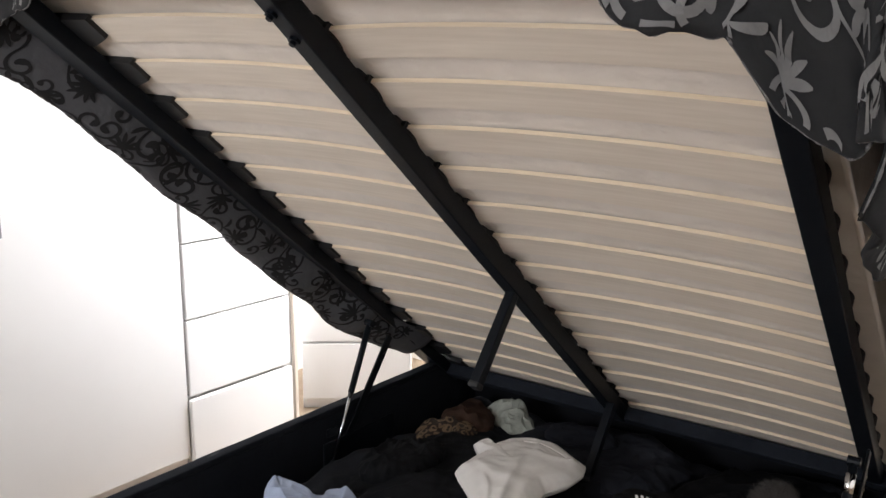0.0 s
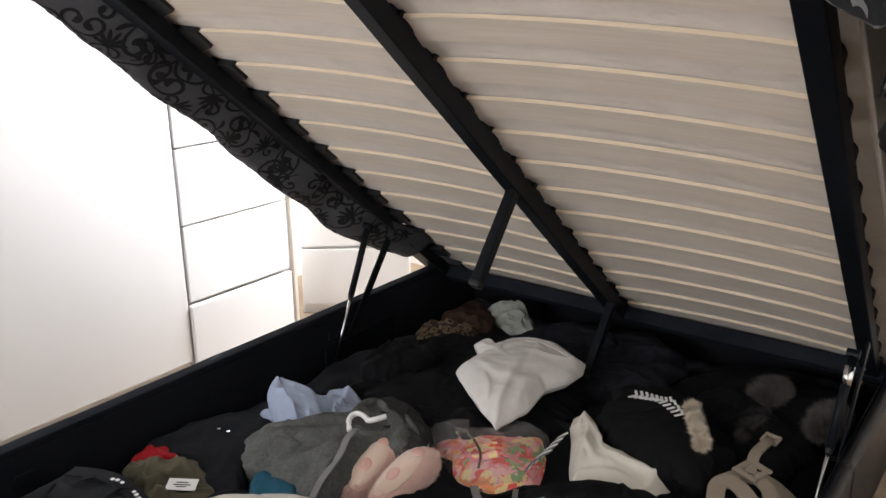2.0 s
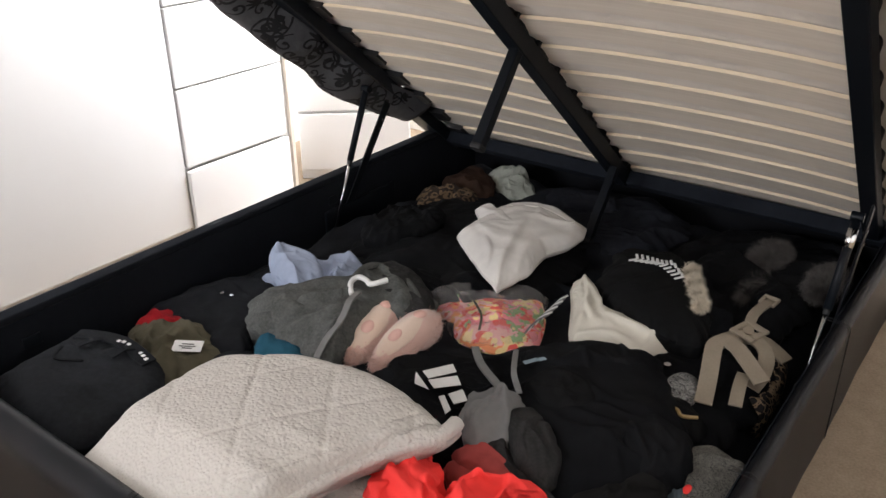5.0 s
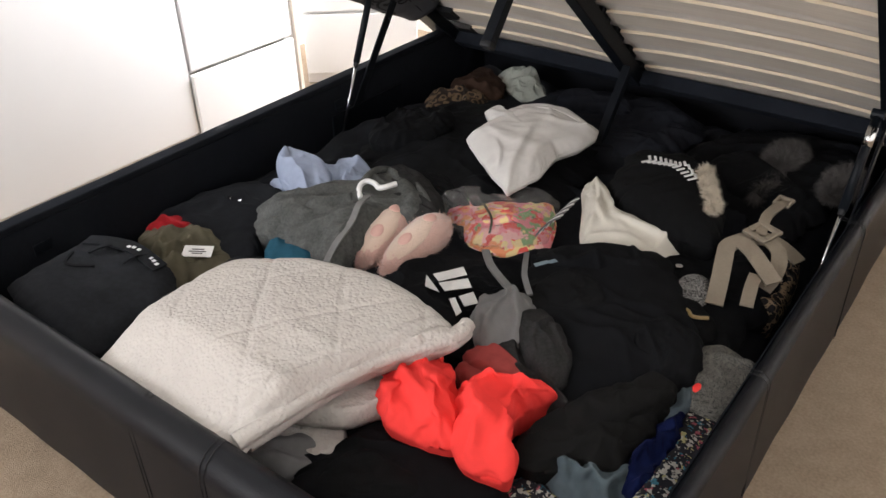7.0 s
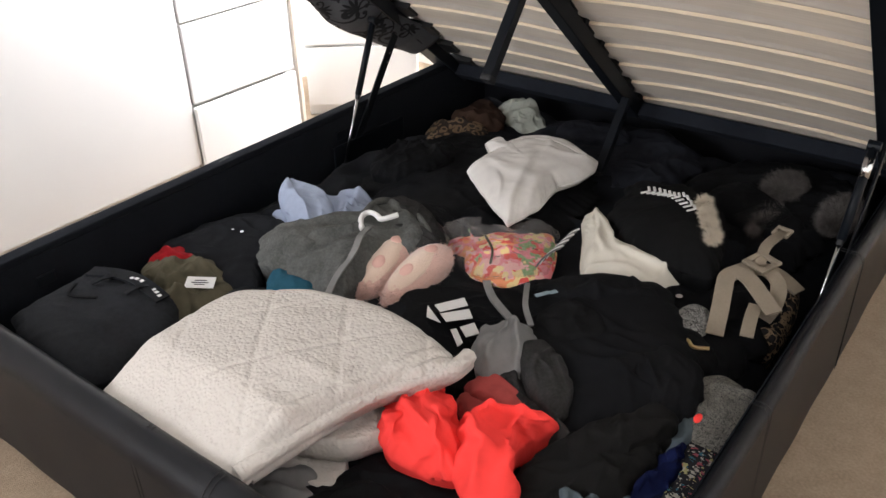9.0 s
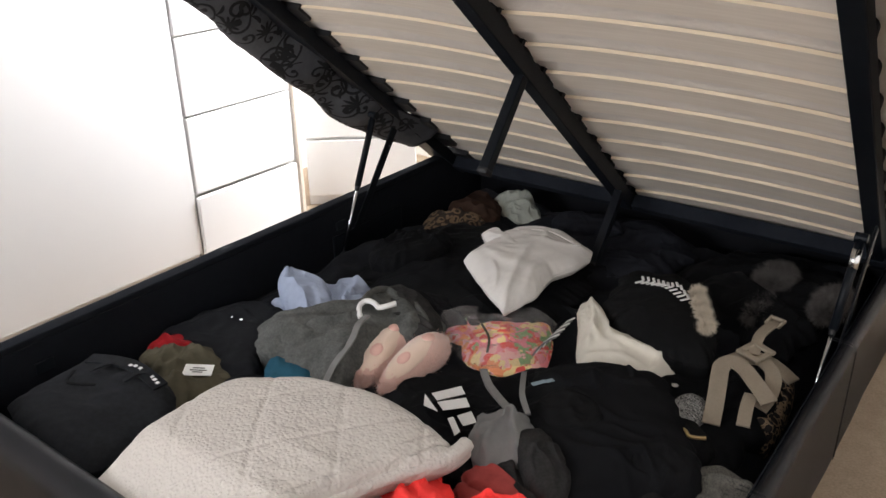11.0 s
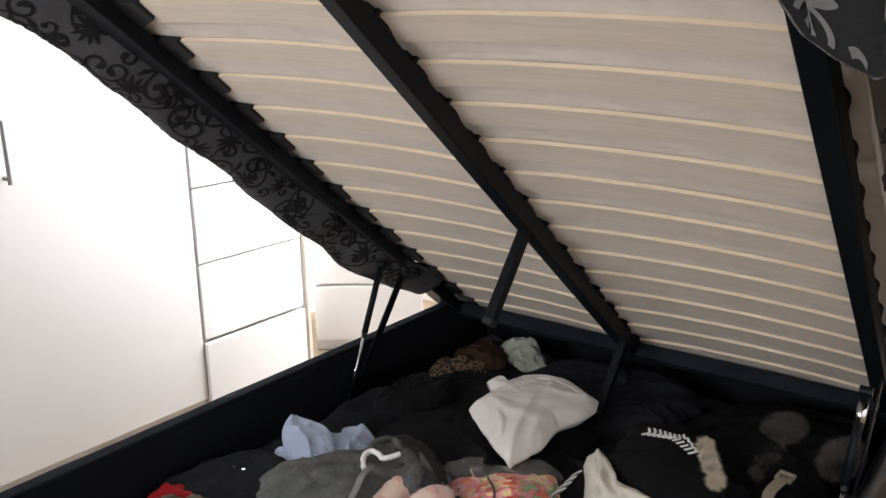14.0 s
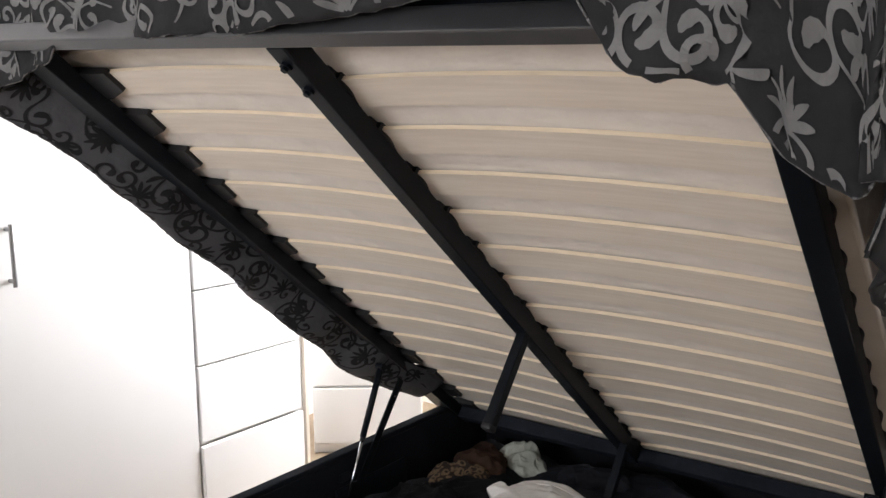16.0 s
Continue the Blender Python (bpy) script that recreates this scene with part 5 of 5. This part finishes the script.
cor, _ = G("coral_fleece", "bright neon coral fleece top, twisted and crumpled", "fleece", [(0.949, 0.358), (0.946, 0.402), (0.971, 0.425), (1.006, 0.427), (1.088, 0.389), (1.147, 0.332), (1.199, 0.257), (1.171, 0.232), (1.091, 0.22), (1.031, 0.247), (0.991, 0.304)], 0.258, C_CORAL,
           thick=0.05, amp=0.010, ragged=0.35, ang=-0.75, freq=9, seed=35, dome=0.012,
           ridges=[(0.961, 0.402, 1.171, 0.287, 0.02, 0.011), (0.956, 0.372, 1.141, 0.257, 0.022, 0.011), (0.981, 0.322, 1.081, 0.232, 0.02, 0.01), (1.001, 0.422, 1.111, 0.367, 0.018, 0.01), (1.031, 0.342, 1.171, 0.242, 0.014, 0.009), (0.971, 0.342, 1.021, 0.402, 0.012, 0.01)], gather=0.2)
G("sleeve", "", "", [(1.189, 0.251), (1.149, 0.316), (1.129, 0.361), (1.139, 0.403), (1.174, 0.431), (1.219, 0.448), (1.274, 0.446), (1.259, 0.406), (1.246, 0.37), (1.259, 0.316), (1.299, 0.281), (1.304, 0.236), (1.239, 0.221)], 0.258, C_CORAL,
  thick=0.03, amp=0.010, ragged=0.3, ang=0.6, freq=9, seed=36, parent=cor, dome=0.014,
  ridges=[(1.154, 0.406, 1.264, 0.436, 0.014, 0.009), (1.149, 0.381, 1.254, 0.411, 0.016, 0.01), (1.144, 0.356, 1.244, 0.286, 0.016, 0.011), (1.154, 0.321, 1.244, 0.241, 0.016, 0.011), (1.224, 0.406, 1.274, 0.266, 0.014, 0.01), (1.174, 0.396, 1.194, 0.276, 0.012, 0.01)], gather=0.2)
G("black_trousers", "washed black trousers, one leg twisted", "trousers", [(1.28, 0.29), (1.27, 0.37), (1.297, 0.45), (1.36, 0.54), (1.42, 0.605), (1.455, 0.56), (1.45, 0.48), (1.43, 0.365), (1.357, 0.305)], 0.25, C_BLACK3, amp=0.03, ang=0.9, freq=13, seed=37, gather=0.1)
G("floral_dress", "black dress with small flower print", "dress", [(1.29, 0.2), (1.285, 0.30), (1.344, 0.36), (1.468, 0.36), (1.5, 0.26), (1.48, 0.1), (1.36, 0.09)], 0.18, C_FLORAL, amp=0.03, ang=0.4, seed=38)
G("slate_tee", "slate blue jersey T-shirt", "T-shirt", [(1.305, 0.331), (1.343, 0.37), (1.40, 0.40), (1.45, 0.405), (1.475, 0.36), (1.432, 0.32), (1.372, 0.295)], 0.205, C_STEEL, amp=0.012, ang=0.9, freq=12, seed=39, dome=0.012,
  ridges=[(1.31, 0.335, 1.37, 0.31, 0.022, 0.008), (1.36, 0.315, 1.44, 0.33, 0.024, 0.009), (1.44, 0.33, 1.455, 0.395, 0.02, 0.009), (1.34, 0.36, 1.41, 0.345, 0.016, 0.008)], gather=0.2)
G("royal_blue_top", "royal blue cotton top against the box side", "top", [(1.44, 0.40), (1.44, 0.505), (1.468, 0.565), (1.492, 0.50), (1.49, 0.37), (1.462, 0.35)], 0.225, C_ROYAL, amp=0.016, ang=1.3, freq=10, seed=40, ridges=[(1.45, 0.38, 1.47, 0.55, 0.02, 0.01), (1.475, 0.36, 1.485, 0.5, 0.016, 0.009)], gather=0.14)
G("slate_vest", "pale slate vest tucked between darker clothes", "vest", [(1.425, 0.53), (1.43, 0.59), (1.465, 0.62), (1.48, 0.57), (1.46, 0.51)], 0.225, C_STEEL, amp=0.03, freq=14, seed=41, n=50, rings=12)
G("flower_scarf", "flower print scarf along the box side", "scarf", [(1.46, 0.57), (1.455, 0.655), (1.50, 0.66), (1.525, 0.60), (1.545, 0.45), (1.535, 0.30), (1.48, 0.28), (1.485, 0.42)], 0.225, C_FLORAL, amp=0.015, ragged=0.4, ang=1.4, seed=42)
G("coral_strap_top", "scrap of coral jersey", "top", [(1.455, 0.60), (1.46, 0.635), (1.485, 0.64), (1.49, 0.60), (1.47, 0.585)], 0.235, C_CORAL, thick=0.03, amp=0.015, seed=43, n=40, rings=8)
G("speckled_knit", "folded black and white speckled knitted top", "jumper", [(1.418, 0.71), (1.425, 0.745), (1.467, 0.77), (1.51, 0.755), (1.545, 0.73), (1.545, 0.62), (1.51, 0.555), (1.45, 0.57), (1.435, 0.64)], 0.24, C_KNITSPECK, thick=0.06, amp=0.014, ragged=0.3, ang=0.3, seed=44, edge=7, gather=0.03)
G("leopard_skirt", "dark leopard print skirt against the box side", "skirt", [(1.41, 1.18), (1.42, 1.27), (1.46, 1.26), (1.487, 1.14), (1.49, 0.98), (1.45, 0.97), (1.43, 1.08)], 0.185, C_LEOPARD2, amp=0.03, seed=45)
G("woven_purse", "small black and white woven purse", "purse", [(1.285, 0.92), (1.30, 0.98), (1.34, 0.985), (1.37, 0.93), (1.355, 0.86), (1.31, 0.86)], 0.225, C_ZIG, thick=0.04, amp=0.012, seed=46, n=60, rings=12)
cord("gold_cord", [(1.31, 0.86, 0.236), (1.335, 0.855, 0.238), (1.33, 0.835, 0.238), (1.36, 0.835, 0.238), (1.37, 0.815, 0.236), (1.40, 0.835, 0.236)], 0.004, C_GOLD)
tagged(bpy.data.objects["gold_cord"], "thin squiggle of gold cord on black cloth", "cord")

def find(name):
    return bpy.data.objects[name]


G("sleeve", "", "", [(1.30, 0.66), (1.33, 0.76), (1.42, 0.74), (1.46, 0.64), (1.43, 0.57), (1.36, 0.60)], 0.265, C_BLACK, amp=0.03, ang=1.9, freq=14, seed=70, parent=jk)
G("sleeve", "", "", [(1.02, 0.80), (1.08, 0.90), (1.2, 0.95), (1.26, 0.9), (1.18, 0.82), (1.1, 0.77)], 0.268, C_BLACK, amp=0.03, ang=2.2, freq=14, seed=71, parent=jk)
G("collar", "", "", [(1.08, 0.70), (1.12, 0.78), (1.2, 0.77), (1.24, 0.70), (1.17, 0.65)], 0.272, C_BLACK2, amp=0.03, ang=0.7, freq=14, seed=72, parent=jk)
G("sleeve", "", "", [(0.26, 1.1), (0.24, 1.25), (0.33, 1.36), (0.42, 1.3), (0.40, 1.15), (0.33, 1.07)], 0.25, C_BLACK, amp=0.035, ang=1.4, freq=13, seed=73, parent=find("black_cardigan"))
G("sleeve", "", "", [(0.46, 1.02), (0.55, 1.08), (0.66, 1.02), (0.72, 0.97), (0.62, 0.94), (0.52, 0.96)], 0.205, C_BLACK, amp=0.03, ang=0.2, freq=13, seed=74, parent=find("black_cardigan"))
G("sleeve", "", "", [(1.12, 1.5), (1.16, 1.62), (1.26, 1.6), (1.4, 1.48), (1.36, 1.38), (1.22, 1.42)], 0.225, C_BLACK, amp=0.035, ang=0.9, freq=13, seed=75, parent=find("black_coat"))
G("leg", "", "", [(1.31, 0.40), (1.34, 0.48), (1.42, 0.58), (1.45, 0.55), (1.42, 0.46), (1.37, 0.39)], 0.275, C_BLACK3, amp=0.03, ang=0.9, freq=14, seed=77, parent=find("black_trousers"))
G("sleeve", "", "", [(0.36, 0.60), (0.32, 0.67), (0.38, 0.74), (0.46, 0.73), (0.50, 0.65), (0.45, 0.59)], 0.258, C_GREY, amp=0.014, ang=0.6, freq=10, seed=78, parent=hood, dome=0.01)
G("sleeve", "", "", [(0.55, 1.68), (0.56, 1.76), (0.7, 1.8), (0.78, 1.74), (0.68, 1.67)], 0.225, C_NAVY, amp=0.03, ang=0.3, freq=13, seed=80, parent=find("black_dress"))
G("sleeve", "", "", [(1.03, 0.08), (1.06, 0.17), (1.18, 0.19), (1.2, 0.13), (1.1, 0.06)], 0.215, C_BLACK2, amp=0.03, ang=0.5, freq=12, seed=79, parent=find("black_sweater"))

G("waistband", "", "", [(1.24, 0.88), (1.25, 0.93), (1.34, 0.9), (1.42, 0.84), (1.4, 0.79), (1.3, 0.82)], 0.222, C_BLACK2, amp=0.02, ang=-0.5, freq=12, seed=94, parent=find("black_skirt"))

# beige elastic belts
belt = thing("elastic_belt", "wide beige elastic belt with a covered buckle, coiled", "belt")
strap("band", [(1.385, 0.905, 0.222), (1.372, 0.96, 0.252), (1.358, 1.01, 0.272), (1.352, 1.04, 0.282), (1.366, 1.06, 0.288), (1.395, 1.05, 0.288), (1.43, 1.02, 0.282), (1.475, 0.985, 0.266)], 0.037, 0.004, C_BEIGE, belt, "", (0.1, -0.25, 1))
strap("band", [(1.385, 1.11, 0.278), (1.42, 1.105, 0.284), (1.452, 1.075, 0.28), (1.463, 1.03, 0.262), (1.455, 0.99, 0.24)], 0.034, 0.004, C_BEIGE, belt, "", (0.2, -0.2, 1))
strap("tongue", [(1.432, 1.0, 0.262), (1.44, 0.95, 0.262), (1.452, 0.895, 0.252)], 0.027, 0.004, C_BEIGE, belt)
strap("band", [(1.33, 1.14, 0.235), (1.37, 1.17, 0.25), (1.42, 1.18, 0.245), (1.48, 1.16, 0.225)], 0.037, 0.004, C_BEIGE, belt)
strap("strap_end", [(1.395, 1.12, 0.285), (1.385, 1.18, 0.30), (1.39, 1.24, 0.30), (1.395, 1.295, 0.29)], 0.024, 0.005, C_BEIGE, belt)


def buckle(m, w, h, t, parent):
    bm = bmesh.new()
    add_box(bm, -w / 2, w / 2, h / 2 - t, h / 2, -0.004, 0.004, 0.0025, 2)
    add_box(bm, -w / 2, w / 2, -h / 2, -h / 2 + t, -0.004, 0.004, 0.0025, 2)
    add_box(bm, -w / 2, -w / 2 + t, -h / 2 + t, h / 2 - t, -0.004, 0.004, 0.0025, 2)
    add_box(bm, w / 2 - t, w / 2, -h / 2 + t, h / 2 - t, -0.004, 0.004, 0.0025, 2)
    bmesh.ops.transform(bm, matrix=m, verts=bm.verts)
    return part("buckle", bm, C_BEIGE, parent, "beige covered buckle")


buckle(pose(1.397, 1.125, 0.292, 8, 0, -25), 0.062, 0.06, 0.014, belt)
buckle(pose(1.393, 1.275, 0.298, 10, 0, -10), 0.04, 0.034, 0.008, belt)

# fur pompoms and fringe
tuft("grey_fur_pompom", "soft grey fur pompom on black cloth", "pompom", (1.285, 1.66, 0.232), (0.045, 0.09, 0.008), 0.03, 7000, C_GREYFUR, 50, None, 0.5, 0.0004)
tuft("grey_fur_strip", "thin strip of grey fur on black cloth", "fur trim", (1.30, 1.47, 0.222), (0.02, 0.10, 0.006), 0.028, 2500, C_GREYFUR, 51, None, 0.5, 0.0004)
tuft("grey_fur_pompom", "soft grey fur pompom on black cloth", "pompom", (1.45, 1.60, 0.222), (0.04, 0.12, 0.008), 0.03, 7000, C_GREYFUR, 52, None, 0.5, 0.0004)
fringe = thing("fringed_scarf", "black and white fringed scarf end", "scarf")
for k in range(8):
    t = k / 7
    cord("fringe", [(0.945 + 0.01 * t, 1.12 - 0.11 * t, 0.235), (0.93 + 0.005 * t, 1.08 - 0.11 * t, 0.235), (0.935, 1.045 - 0.115 * t, 0.215)], 0.0022, C_INK if k % 2 == 0 else C_GREYL, fringe)

# sherpa blanket, folded in layers
QA = radians(38)


def quilt(x, y):
    """Stitched diamond lines and the nubs of the pile."""
    z = -0.06 * smoothstep(0.12, -0.01, y) - 0.02 * smoothstep(0.93, 1.12, x)
    front = (x - 0.975) * 0.954 - y * 0.30
    for off, dep in ((-0.035, 0.007), (-0.062, 0.004)):
        z -= dep * math.exp(-((front - off - 0.006 * math.sin(y * 30)) / 0.007) ** 2)
    for a in (QA, QA + 1.9):
        d = (x * math.cos(a) + y * math.sin(a)) / 0.15
        f = abs(d - round(d)) * 0.15
        z -= 0.0025 * math.exp(-(f / 0.006) ** 2)
    return z + 0.0009 * noise.noise(Vector((x * 60, y * 60, 2)))


blanket, blh = G("sherpa_blanket", "folded cream sherpa fleece blanket on top of the clothes", "blanket",
                 [(0.575, -0.03), (0.58, 0.106), (0.585, 0.29), (0.65, 0.358), (0.741, 0.41), (0.866, 0.44), (1.01, 0.437), (1.095, 0.41), (1.08, 0.36), (1.035, 0.29), (0.997, 0.19), (0.97, 0.08), (0.945, -0.03), (0.84, -0.03), (0.7, -0.03)],
                 0.345, C_SHERPA, thick=0.03, amp=0.010, ang=0.5, freq=4, seed=60, edge=7, dome=0.004, n=300, rings=90, ragged=0.001, extra=quilt)
for k, (pts, zz) in enumerate(([[(0.815, 0.18), (0.875, 0.3), (1.015, 0.325), (1.06, 0.29), (1.035, 0.235), (1.007, 0.192), (0.977, 0.172), (0.895, 0.14)], 0.236], [[(0.782, 0.076), (0.822, 0.216), (0.942, 0.231), (1.007, 0.191), (1.02, 0.154), (1.002, 0.126), (0.967, 0.118), (0.882, 0.086)], 0.178])):
    G("folded_layer", "", "", pts, zz, C_SHERPA, thick=0.012, amp=0.004, ang=0.4, freq=5, seed=61 + k, edge=12,
      n=160, rings=30, parent=blanket, extra=lambda x, y: 0.003 * noise.noise(Vector((x * 60, y * 60, 2))))
cord("rolled_edge", [(1.085, 0.445, 0.325), (1.092, 0.405, 0.325), (1.052, 0.345, 0.325), (1.012, 0.265, 0.325), (0.987, 0.18, 0.322), (0.965, 0.08, 0.316), (0.948, 0.005, 0.305)], 0.016, C_SHERPA, blanket)
cord("rolled_edge", [(1.075, 0.455, 0.298), (1.075, 0.41, 0.292), (1.035, 0.365, 0.29), (0.995, 0.29, 0.288), (0.968, 0.20, 0.285), (0.952, 0.10, 0.28), (0.94, 0.03, 0.276)], 0.015, C_SHERPA, blanket)
G("grey_sheet", "pale grey cotton sheet under the blanket", "sheet", [(0.838, 0.044), (0.848, 0.124), (0.938, 0.164), (0.998, 0.139), (1.003, 0.099), (0.973, 0.064), (0.908, 0.044)], 0.186, C_GREYL, thick=0.04, amp=0.010, ragged=0.4, ang=0.2, freq=10, seed=63, ridges=[(0.882, 0.058, 1.002, 0.108, 0.012, 0.01), (0.902, 0.098, 0.982, 0.138, 0.01, 0.01)], gather=0.08)
